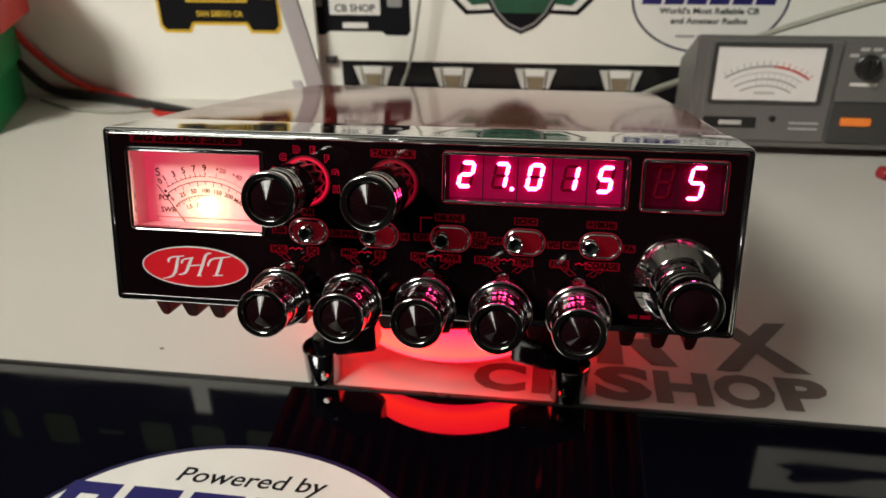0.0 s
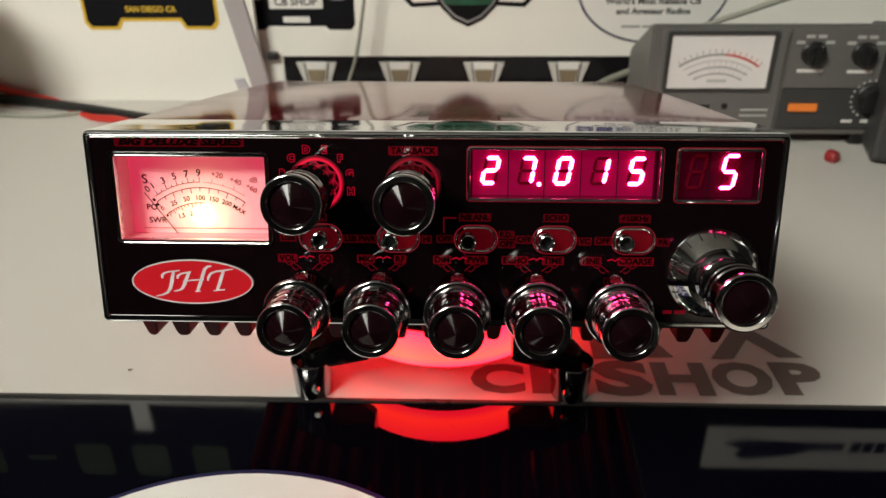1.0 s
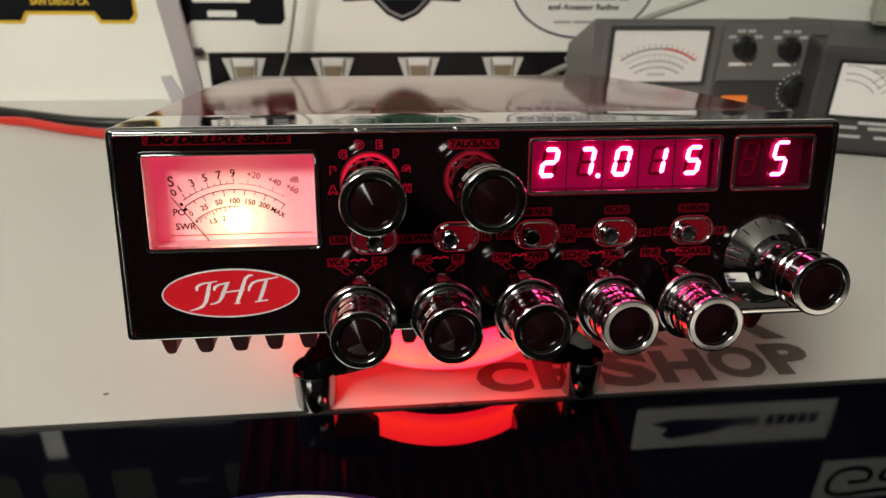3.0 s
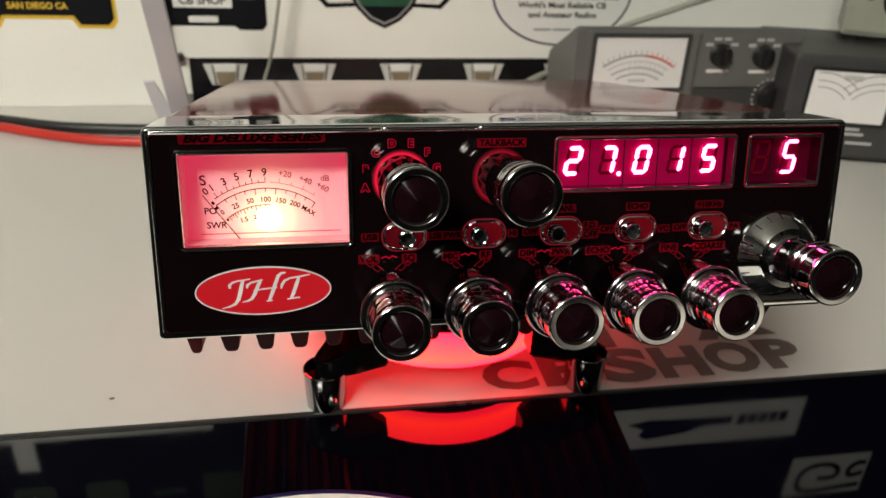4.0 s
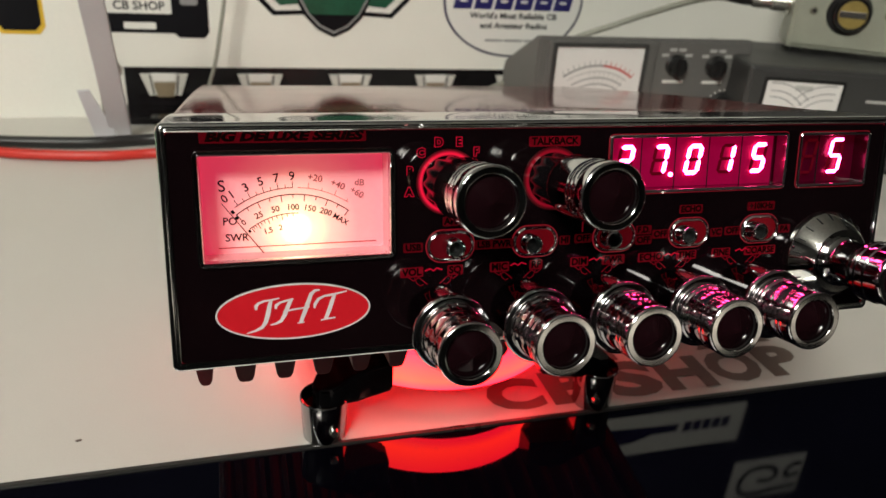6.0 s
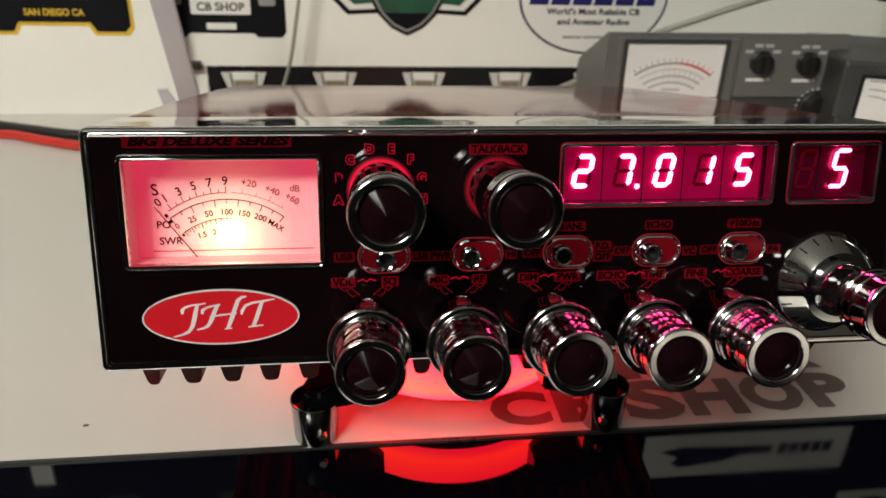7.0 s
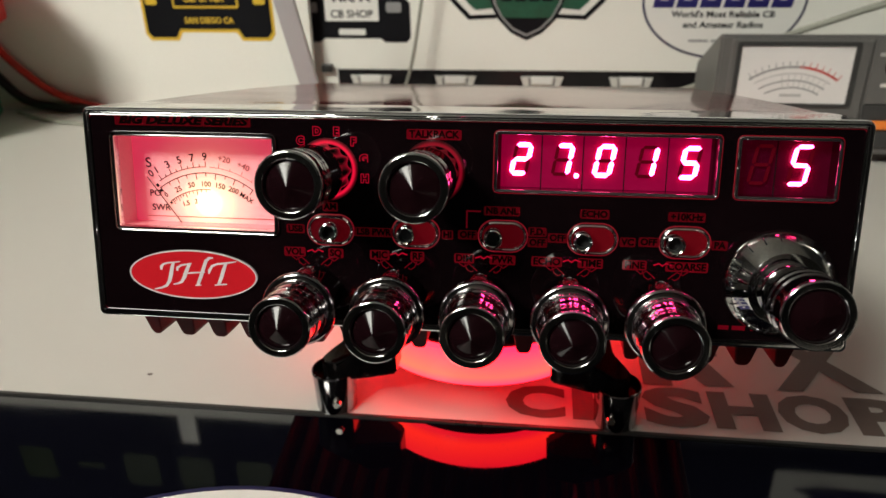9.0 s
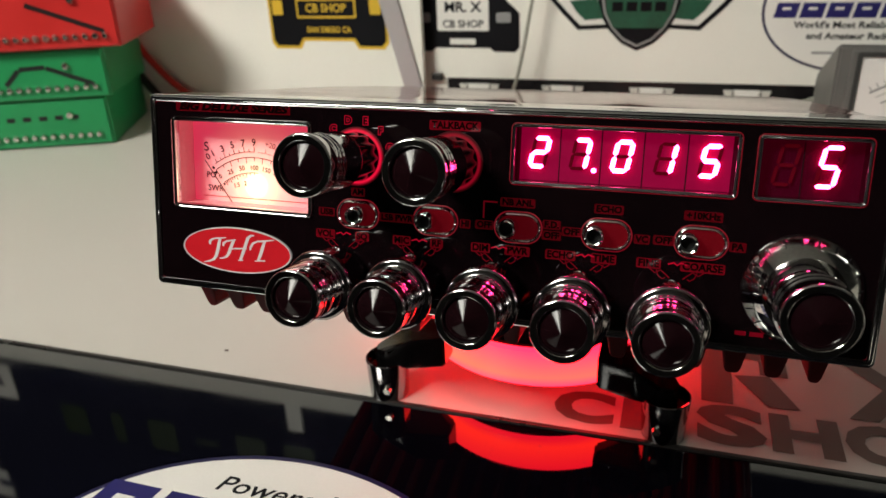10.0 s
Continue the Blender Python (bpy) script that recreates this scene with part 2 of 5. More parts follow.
def part(name, bm, mat, parent=None, label="", smooth=False):
    """Links a bmesh, written in millimetres, as one mesh object under a thing or part."""
    bm.transform(Matrix.Scale(MM, 4))
    bm.normal_update()
    me = bpy.data.meshes.new(name)
    bm.to_mesh(me)
    bm.free()
    me.materials.append(mat)
    if smooth:
        for p in me.polygons:
            p.use_smooth = True
        me.set_sharp_from_angle(angle=radians(38))
    ob = new(name, me)
    ob.parent = parent
    if label:
        tagged(ob, label)
    return ob


def thing(name, m, label, category, group="", kind=""):
    ob = new(name)
    ob.matrix_world = m
    return tagged(ob, label, category, group, kind)


def box(x0, x1, y0, y1, z0, z1, bevel=0.0, seg=2, bm=None):
    bm = bm or bmesh.new()
    vs = bmesh.ops.create_cube(bm, size=1.0, matrix=Matrix.Translation(((x0 + x1) / 2, (y0 + y1) / 2, (z0 + z1) / 2)) @ Matrix.Diagonal((x1 - x0, y1 - y0, z1 - z0, 1)))["verts"]
    if bevel:
        es = list({e for v in vs for e in v.link_edges})
        bmesh.ops.bevel(bm, geom=es, offset=bevel, segments=seg, affect="EDGES", profile=0.6)
    return bm


def prism(outline, y0, y1, bevel=0.0, bm=None):
    """An outline of (x, z) points pushed through from y0 to y1."""
    bm = bm or bmesh.new()
    a = [bm.verts.new((x, y0, z)) for x, z in outline]
    b = [bm.verts.new((x, y1, z)) for x, z in outline]
    f = [bm.faces.new(a), bm.faces.new(b[::-1])]
    n = len(a)
    for i in range(n):
        f.append(bm.faces.new((a[i], b[i], b[(i + 1) % n], a[(i + 1) % n])))
    bmesh.ops.recalc_face_normals(bm, faces=f)
    if bevel:
        es = [e for e in f[0].edges]
        bmesh.ops.bevel(bm, geom=es, offset=bevel, segments=2, affect="EDGES", profile=0.6)
    return bm


def plate(outline, z0, z1):
    """An outline of (x, y) points laid flat, from z0 to z1."""
    bm = prism([(x, y) for x, y in outline], 0, 1)
    bm.transform(Matrix(((1, 0, 0, 0), (0, 0, 1, 0), (0, z1 - z0, 0, z0), (0, 0, 0, 1))))
    bmesh.ops.recalc_face_normals(bm, faces=bm.faces)
    return bm


def frame_bm(outer, inner, y0, y1):
    """A closed rim between two outlines of as many (x, z) points each."""
    bm = bmesh.new()
    rings = [[bm.verts.new((x, y, z)) for x, z in o] for o, y in ((outer, y0), (inner, y0), (inner, y1), (outer, y1))]
    n = len(outer)
    for k in range(4):
        r, s = rings[k], rings[(k + 1) % 4]
        for i in range(n):
            bm.faces.new((r[i], r[(i + 1) % n], s[(i + 1) % n], s[i]))
    bmesh.ops.recalc_face_normals(bm, faces=bm.faces)
    return bm


def rim_bm(o, steps, r=1.0, seg=4):
    """A rim of shaped section round an opening o: steps of (outward, y)."""
    bm = bmesh.new()
    rings = [[bm.verts.new((x, y, z)) for x, z in rounded(o[0] - g, o[1] + g, o[2] - g, o[3] + g, max(0.15, r + g), seg)] for g, y in steps]
    n = len(rings[0])
    for a, b in zip(rings, rings[1:]):
        for i in range(n):
            bm.faces.new((a[i], a[(i + 1) % n], b[(i + 1) % n], b[i]))
    bmesh.ops.recalc_face_normals(bm, faces=bm.faces)
    return bm


def rounded(x0, x1, z0, z1, r, seg=5):
    out = []
    for cx, cz, a0 in ((x1 - r, z1 - r, 0), (x0 + r, z1 - r, 90), (x0 + r, z0 + r, 180), (x1 - r, z0 + r, 270)):
        for i in range(seg + 1):
            a = radians(a0 + 90 * i / seg)
            out.append((cx + r * math.cos(a), cz + r * math.sin(a)))
    return out


def oval(cx, cz, a, b, n=64):
    return [(cx + a * math.cos(2 * math.pi * i / n), cz + b * math.sin(2 * math.pi * i / n)) for i in range(n)]


def lathe(profile, n=48, bm=None):
    """A turned form: (radius, y) points spun round the y axis, closed at the ends where the radius is 0."""
    bm = bm or bmesh.new()
    rings = []
    for r, y in profile:
        if r <= 1e-6:
            rings.append([bm.verts.new((0, y, 0))])
        else:
            rings.append([bm.verts.new((r * math.cos(2 * math.pi * i / n), y, r * math.sin(2 * math.pi * i / n))) for i in range(n)])
    for p, q in zip(rings, rings[1:]):
        for i in range(n):
            j = (i + 1) % n
            if len(p) == 1 and len(q) == 1:
                continue
            if len(p) == 1:
                bm.faces.new((p[0], q[j], q[i]))
            elif len(q) == 1:
                bm.faces.new((p[i], p[j], q[0]))
            else:
                bm.faces.new((p[i], p[j], q[j], q[i]))
    bmesh.ops.recalc_face_normals(bm, faces=bm.faces)
    return bm


def moved(bm, m):
    bm.transform(m)
    return bm


def at(x, y, z, rx=0, ry=0, rz=0):
    return Matrix.LocRotScale((x, y, z), Euler([radians(a) for a in (rx, ry, rz)]), None)


def letters(text, size, offset=0.0, align="CENTER", wide=1.0, slant=0.0, depth=0.0):
    """A bmesh of lettering in the built-in font, in the x-z plane (facing -y), middle at the origin; size is the capitals' height."""
    cu = bpy.data.curves.new("lettering", "FONT")
    cu.body, cu.size, cu.align_x, cu.align_y = text, size / 0.69, align, "CENTER"
    cu.offset, cu.shear, cu.extrude, cu.resolution_u = offset, slant, depth, 3
    ob = bpy.data.objects.new("lettering", cu)
    scene.collection.objects.link(ob)
    bpy.context.view_layer.update()
    me = bpy.data.meshes.new_from_object(ob.evaluated_get(bpy.context.evaluated_depsgraph_get()))
    bm = bmesh.new()
    bm.from_mesh(me)
    bpy.data.objects.remove(ob)
    bpy.data.curves.remove(cu)
    bpy.data.meshes.remove(me)
    bm.transform(Matrix.Diagonal((wide, 1, 1, 1)))
    bm.transform(Matrix.Rotation(radians(90), 4, "X"))
    return bm


def tube(points, radius, seg=10, smooth=8):
    """A cable: a round section swept along a smooth line through the points (millimetres)."""
    pts = [Vector(p) for p in points]
    line = []
    for i in range(len(pts) - 1):
        p0, p1, p2, p3 = pts[max(i - 1, 0)], pts[i], pts[i + 1], pts[min(i + 2, len(pts) - 1)]
        for k in range(smooth):
            u = k / smooth
            line.append(0.5 * (2 * p1 + (p2 - p0) * u + (2 * p0 - 5 * p1 + 4 * p2 - p3) * u * u + (3 * p1 - p0 - 3 * p2 + p3) * u ** 3))
    line.append(pts[-1])
    bm = bmesh.new()
    rings = []
    for i, p in enumerate(line):
        d = (line[min(i + 1, len(line) - 1)] - line[max(i - 1, 0)]).normalized()
        s = d.cross(Vector((0, 0, 1)))
        s = s.normalized() if s.length > 1e-3 else Vector((1, 0, 0))
        up = s.cross(d)
        rings.append([bm.verts.new(p + radius * (s * math.cos(2 * math.pi * k / seg) + up * math.sin(2 * math.pi * k / seg))) for k in range(seg)])
    for a, b in zip(rings, rings[1:]):
        for k in range(seg):
            bm.faces.new((a[k], a[(k + 1) % seg], b[(k + 1) % seg], b[k]))
    bm.faces.new(rings[0]), bm.faces.new(rings[-1])
    bmesh.ops.recalc_face_normals(bm, faces=bm.faces)
    return bm


def structure(name, bm, mat, label, smooth=False, category=""):
    return tagged(part(name, bm, mat, None, "", smooth), label, category, kind="structure")

# ---- the room and the counter ----
structure("desk", box(-1300, 1300, 307.1, 770, -18, 0, 0.6), DESK, "off-white laminate desk top with a dark front edge")
structure("edge_trim", box(-1300, 1300, 304.9, 306.9, -18, 0.9, 0.4), EDGE, "thin dark trim strip along the front edge of the desk")
structure("glass_counter", box(-1300, 1300, -320, 304.6, -14, 0, 0.0), GLASS_TOP, "polished black glass counter top in front of the desk")
structure("counter_base", box(-1290, 1290, -290, 760, -900, -20, 4), PAINT, "plain painted base under the counter")
structure("floor", box(-1900, 1900, -3400, 900, -950, -901), FLOOR, "dark grey floor")
structure("wall_north", box(-1900, 1900, 771, 860, -900, 1500), PAINT, "painted wall behind the desk")
structure("wall_south", box(-1900, 1900, -3460, -3400, -900, 1500), PAINT, "painted wall behind the camera")
structure("wall_west", box(-1960, -1900, -3400, 860, -900, 1500), PAINT, "painted side wall")
structure("wall_east", box(1900, 1960, -3400, 860, -900, 1500), PAINT, "painted side wall")
structure("ceiling", box(-1960, 1960, -3460, 860, 1500, 1540), CEIL, "white ceiling")
structure("white_panel_foot", box(-205, -172, 763, 770.5, 0.2, 37.6, 0.5), WALL, "white foot of the display panel beside the dark badge strip")
structure("white_panel_right", box(-205, 1300, 763, 770.5, 38, 374, 0.5), WALL, "white display panel with stickers behind the desk")
structure("white_panel_left", box(-1290, -190, 745, 752, 0.2, 374, 0.5), WALL, "white display panel with a truck sticker behind the desk")
structure("banner", box(-1290, 1290, 764, 770.5, 376, 900, 0.5), NAVY, "dark navy vinyl banner above the white panels")

for x, y, w, rows in ((-0.88, -0.86, 320, (-4, -2, 0, 2, 4)),):
    lamp = thing("ceiling_lamp", pose(x, y, 1.5), "white ceiling lamp with five lit tubes", "lamp")
    part("lamp_housing", box(-w - 15, w + 15, -18, 18, -30, 0, 6), WHITE_INK, lamp)
    for e in (-1, 1):
        part("lamp_end", box(e * w - 8, e * w + 8, rows[0] * 50 - 10, rows[-1] * 50 + 10, -78, -28, 4), WHITE_INK, lamp)
    for k in rows:
        part("lamp_tube", moved(lathe([(0, -w), (13, -w), (13, w), (0, w)], 16), at(0, k * 48, -60, 0, 0, 90)), LAMP_PANEL, lamp, "", True)
# housing for the added fill lamp, out of view on the ceiling
spotlight = thing("added_fill_can", look((1.00, -0.42, 1.43), (1.00, -1.28, -0.07)), "added black can lamp, out of view, lighting the pale reflector block", "lamp")
part("can", moved(lathe([(62, -30), (66, -30), (66, 90), (30, 110), (0, 110)], 32), at(0, 0, 0, 90)), BLACK, spotlight, "", True)
part("stem", box(-8, 8, -8, 8, 100, 150), BLACK, spotlight)
# unseen pale block, placed and sized so some knob rims mirror something bright
cab = thing("rim_reflector", pose(0.62, -1.5, 0), "added pale reflector block behind the camera, mirrored in the knob rims", "cabinet")
part("body", box(-20, 900, -200, 200, -900, -115, 4), PALE_REFLECTOR, cab)
for x0, x1 in ((-14, 438), (442, 894)):
    part("door", box(x0, x1, 201, 216, -880, -121, 3), PALE_REFLECTOR, cab)

# ---- the radio ----
radio = thing("cb_radio", pose(-0.1046, 0.2419, 0.0831, -13.33, 0.13), "maroon two-way radio with chrome rim and glowing red front panel", "radio")
W, HT = 200.3, 56.4
# openings in the panel: x0, x1, z0, z1
METER, SCREEN, CHAN = (7.3, 51.9, 25.0, 50.4), (110.4, 164.2, 38.5, 52.6), (169.4, 192.1, 38.5, 52.5)


def panel_bm():
    """The front panel with its three openings."""
    xs = sorted({0.3, W - 1.8, *METER[:2], *SCREEN[:2], *CHAN[:2]})
    zs = sorted({0.7, HT - 0.1, *METER[2:], *SCREEN[2:], *CHAN[2:]})
    bm = bmesh.new()
    grid = {(i, j): bm.verts.new((x, 0, z)) for i, x in enumerate(xs) for j, z in enumerate(zs)}
    for i in range(len(xs) - 1):
        for j in range(len(zs) - 1):
            cx, cz = (xs[i] + xs[i + 1]) / 2, (zs[j] + zs[j + 1]) / 2
            if any(o[0] < cx < o[1] and o[2] < cz < o[3] for o in (METER, SCREEN, CHAN)):
                continue
            bm.faces.new((grid[i, j], grid[i + 1, j], grid[i + 1, j + 1], grid[i, j + 1]))
    r = bmesh.ops.extrude_face_region(bm, geom=bm.faces[:])
    bmesh.ops.translate(bm, verts=[v for v in r["geom"] if isinstance(v, bmesh.types.BMVert)], vec=(0, 2.5, 0))
    bmesh.ops.recalc_face_normals(bm, faces=bm.faces)
    return bm


part("front_panel", panel_bm(), FACE, radio, "glossy black front panel")


def bezel_bm():
    """The chrome rim: a rounded front lip and a band that runs back over the body."""
    bm = bmesh.new()
    steps = ((2.1, 0.5, 0.6), (2.05, -0.28, 0.6), (1.85, -0.42, 0.7), (1.6, -0.3, 0.8), (1.5, -0.12, 0.8), (1.38, -0.3, 0.9), (1.2, -0.62, 1.0), (0.85, -0.75, 1.2), (0.45, -0.55, 1.4), (0.15, -0.1, 1.7), (0.0, 0.6, 1.8), (0.0, 2.5, 1.8), (0.05, 10.0, 1.8), (0.15, 18.0, 1.8), (0.4, 26.0, 1.8), (2.2, 26.2, 1.5))
    rings = []
    for inset, y, r in steps:
        rings.append([bm.verts.new((x, max(y, -0.3) if z < 5 else y, z)) for x, z in rounded(inset - 0.8, W - 0.7 - inset, inset - 0.45, HT + 1.1 - inset + max(0.0, y - 1.5) * 0.05, r, 4)])
    n = len(rings[0])
    for a, b in zip(rings, rings[1:]):
        for i in range(n):
            bm.faces.new((a[i], a[(i + 1) % n], b[(i + 1) % n], b[i]))
    bmesh.ops.recalc_face_normals(bm, faces=bm.faces)
    return bm


part("bezel", bezel_bm(), CHROME, radio, "polished chrome rim", True)
part("edge_glow", frame_bm(rounded(0.95, W - 2.45, 1.3, HT - 0.75, 0.8), rounded(1.25, W - 2.75, 1.6, HT - 1.05, 0.8), -0.06, -0.02), LEAK_FAINT, radio, "faint red light leak round the panel's edge")


def body_bm():
    """The case behind the rim; its top and bottom rise gently to the back."""
    bm = bmesh.new()
    rings = []
    steps = [(24, 0.6, 2.4, 0.4), (26.2, 0.74, 1.42, 0.5)]
    for i in range(13):
        f = i / 12
        # the sheet is slightly crowned from front to back
        steps.append((26.8 + 183.8 * f, 0.776 + 12.134 * f, 1.404 + 1.586 * f, 0.496 - 5.0 * f + 3.0 * f * (1 - f)))
    steps += [(212, 13.0, 3.0, -4.54), (214, 13.1, 4.0, -4.7)]
    for y, lift, inset, up in steps:
        rings.append([bm.verts.new((x, y, z + lift)) for x, z in rounded(inset - 0.8, W - 0.7 - inset, inset - 1.9, HT + 2.0 - inset + up, 2.0, 3)])
    n = len(rings[0])
    for a, b in zip(rings, rings[1:]):
        for i in range(n):
            bm.faces.new((a[i], a[(i + 1) % n], b[(i + 1) % n], b[i]))
    bm.faces.new(rings[0]), bm.faces.new(rings[-1])
    bmesh.ops.recalc_face_normals(bm, faces=bm.faces)
    return bm


part("case", body_bm(), LACQUER, radio, "dark maroon lacquered steel case", True)
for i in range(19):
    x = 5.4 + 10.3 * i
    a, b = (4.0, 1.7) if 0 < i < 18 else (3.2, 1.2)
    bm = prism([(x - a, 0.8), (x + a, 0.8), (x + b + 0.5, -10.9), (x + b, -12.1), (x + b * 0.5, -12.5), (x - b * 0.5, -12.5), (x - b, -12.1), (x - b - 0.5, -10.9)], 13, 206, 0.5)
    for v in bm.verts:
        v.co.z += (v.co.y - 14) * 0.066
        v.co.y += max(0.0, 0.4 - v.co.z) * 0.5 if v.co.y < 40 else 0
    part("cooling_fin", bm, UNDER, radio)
for side in (0, 1):
    bm = lathe([(0, 0), (5.2, 0), (5.2, 1.6), (4.4, 2.4), (2.6, 2.6), (2.2, 1.6), (0, 1.6)], 24)
    part("side_screw", moved(bm, at(W - 2.0 if side else 2.0, 42, 38, 0, 0, -90 if side else 90)), CHROME, radio, "", True)

# meter
meter = part("meter", rim_bm(METER, ((0.95, 0.1), (0.9, -0.6), (0.7, -0.85), (0.45, -0.84), (0.25, -0.3), (0.0, -0.25), (-0.12, -0.5), (-0.35, -0.55), (-0.5, -0.3), (-0.55, 1.45)), 0.8), KNOB_CHROME, radio, "backlit red signal meter", True)
part("meter_wall", frame_bm(rounded(METER[0] - 0.1, METER[1] + 0.1, METER[2] - 0.1, METER[3] + 0.1, 0.6), rounded(METER[0] + 0.5, METER[1] - 0.5, METER[2] + 0.5, METER[3] - 0.5, 0.6), 1.45, 8.6), METER_WALL, meter)
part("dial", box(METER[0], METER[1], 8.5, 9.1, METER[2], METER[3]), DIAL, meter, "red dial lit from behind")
DX, DZ, DY = 29.05, 17.2, 8.35


def arc_bm(r, w, a0, a1, n=40):
    """A thin printed arc round the needle's pivot; degrees from upright, clockwise."""
    out = [(DX + (r + w) * math.sin(radians(a0 + (a1 - a0) * i / n)), DZ + (r + w) * math.cos(radians(a0 + (a1 - a0) * i / n))) for i in range(n + 1)]
    out += [(DX + (r - w) * math.sin(radians(a1 - (a1 - a0) * i / n)), DZ + (r - w) * math.cos(radians(a1 - (a1 - a0) * i / n))) for i in range(n + 1)]
    return prism(out, DY - 0.05, DY)


def tick_bm(bm, r0, r1, a, w):
    d, e = Vector((math.sin(radians(a)), math.cos(radians(a)))), Vector((math.cos(radians(a)), -math.sin(radians(a))))
    o = Vector((DX, DZ))
    prism([tuple(o + d * r0 + e * w), tuple(o + d * r1 + e * w), tuple(o + d * r1 - e * w), tuple(o + d * r0 - e * w)], DY - 0.05, DY, 0, bm)


part("dial_print", arc_bm(22.35, 0.11, -37.5, 37.5), BLACK_INK, meter)
part("dial_print", arc_bm(24.0, 0.08, -35, 0), BLACK_INK, meter)
part("dial_print", arc_bm(24.0, 0.06, 3, 34), PALE_RED, meter)
part("dial_print", arc_bm(17.7, 0.09, -37, 4), BLACK_INK, meter)
bm = bmesh.new()
for k in range(11):
    tick_bm(bm, 22.35, 20.7 if k % 2 == 0 else 21.4, -37 + 7.4 * k, 0.09)
for k in range(9):
    tick_bm(bm, 24.0, 25.5 if k % 2 == 0 else 24.8, -33 + 4.125 * k, 0.08)
for k in range(12):
    tick_bm(bm, 17.7, 16.9 if k % 3 else 16.3, -35 + 1.5 * k + 0.15 * k * k, 0.08)
part("dial_ticks", bm, BLACK_INK, meter)
bm = bmesh.new()
for k in range(4):
    tick_bm(bm, 24.0, 25.3 if k % 2 == 0 else 24.7, 9 + 8 * k, 0.06)
part("dial_ticks", bm, PALE_RED, meter)
part("dial_print", arc_bm(23.4, 0.45, -38.6, -36.8, 8), BLACK_INK, meter)
part("dial_print", arc_bm(21.7, 0.4, -39.0, -37.2, 8), BLACK_INK, meter)
part("dial_print", arc_bm(17.3, 0.35, -38.8, -36.8, 8), BLACK_INK, meter)
for text, size, x, z, turn, mat in (("1", 1.9, 15.3, 40.4, -31, BLACK_INK), ("3", 2.0, 18.65, 42.0, -24, BLACK_INK), ("5", 2.0, 22.15, 43.3, -16, BLACK_INK), ("7", 2.1, 25.85, 44.0, -8, BLACK_INK), ("9", 2.1, 29.6, 44.4, 0, BLACK_INK),
                                    ("+20", 1.6, 35.2, 43.8, 13, PALE_RED), ("+40", 1.6, 40.7, 42.0, 24, PALE_RED), ("dB", 1.6, 46.1, 42.4, 6, PALE_RED), ("+60", 1.6, 45.4, 39.9, 32, PALE_RED),
                                    ("25", 1.4, 21.45, 35.15, -21, BLACK_INK), ("50", 1.4, 25.4, 36.45, -11, BLACK_INK), ("100", 1.4, 29.6, 36.8, 0, BLACK_INK), ("150", 1.4, 33.7, 36.35, 11, BLACK_INK), ("200", 1.4, 37.6, 35.3, 20, BLACK_INK), ("MAX", 1.35, 41.2, 33.3, 33, BLACK_INK),
                                    ("1.5", 1.3, 23.5, 31.2, -15, BLACK_INK), ("2", 1.3, 26.5, 31.9, -6, BLACK_INK), ("S", 2.7, 13.1, 42.4, -6, BLACK_INK), ("0", 1.9, 13.65, 39.4, -36, BLACK_INK), ("0", 1.3, 17.8, 33.5, -34, BLACK_INK), ("PO", 1.8, 14.6, 33.9, 0, BLACK_INK), ("SWR", 1.8, 16.05, 29.85, 0, BLACK_INK)):
    part("dial_print", moved(letters(text, size, 0.03), at(x - 0.65, DY - 0.1, z - 0.45, 0, turn, 0)), mat, meter)
bm = bmesh.new()
NEEDLE = material("dark_red_needle", (0.12, 0.02, 0.02), 0.4)
prism([(21.6, 25.1), (21.85, 25.2), (12.3, 38.1), (12.15, 38.0)], 7.5, 7.7, 0, bm)
part("needle", bm, NEEDLE, meter, "thin dark red needle")
bm = box(11, 49.5, 8.2, 8.45, 26.9, 27.05)
part("dial_print", bm, RED_PRINT, meter)

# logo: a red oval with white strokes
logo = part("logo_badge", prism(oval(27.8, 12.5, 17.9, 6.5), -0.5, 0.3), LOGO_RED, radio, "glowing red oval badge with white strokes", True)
part("badge_rim", frame_bm(oval(27.8, 12.5, 18.3, 6.85), oval(27.8, 12.5, 17.98, 6.57), -0.7, 0.3), LOGO_WHITE, logo, "", True)


def stroke(pts, w, y0=-0.62, y1=-0.45):
    """A flat brush stroke of varying width along (x, z) points."""
    p = [Vector(q) for q in pts]
    left, right = [], []
    for i, q in enumerate(p):
        d = (p[min(i + 1, len(p) - 1)] - p[max(i - 1, 0)]).normalized()
        k = w[i] if isinstance(w, tuple) else w
        left.append(tuple(q + Vector((-d.y, d.x)) * k))
        right.append(tuple(q - Vector((-d.y, d.x)) * k))
    return prism(left + right[::-1], y0, y1)


def lettered(x, y):
    """A place on the badge, from a drawing 775 wide whose long axis climbs a little."""
    return 27.8 + (x - 467) / 21.3, 12.5 + (490 - 0.084 * (x - 467) - y) / 20.8


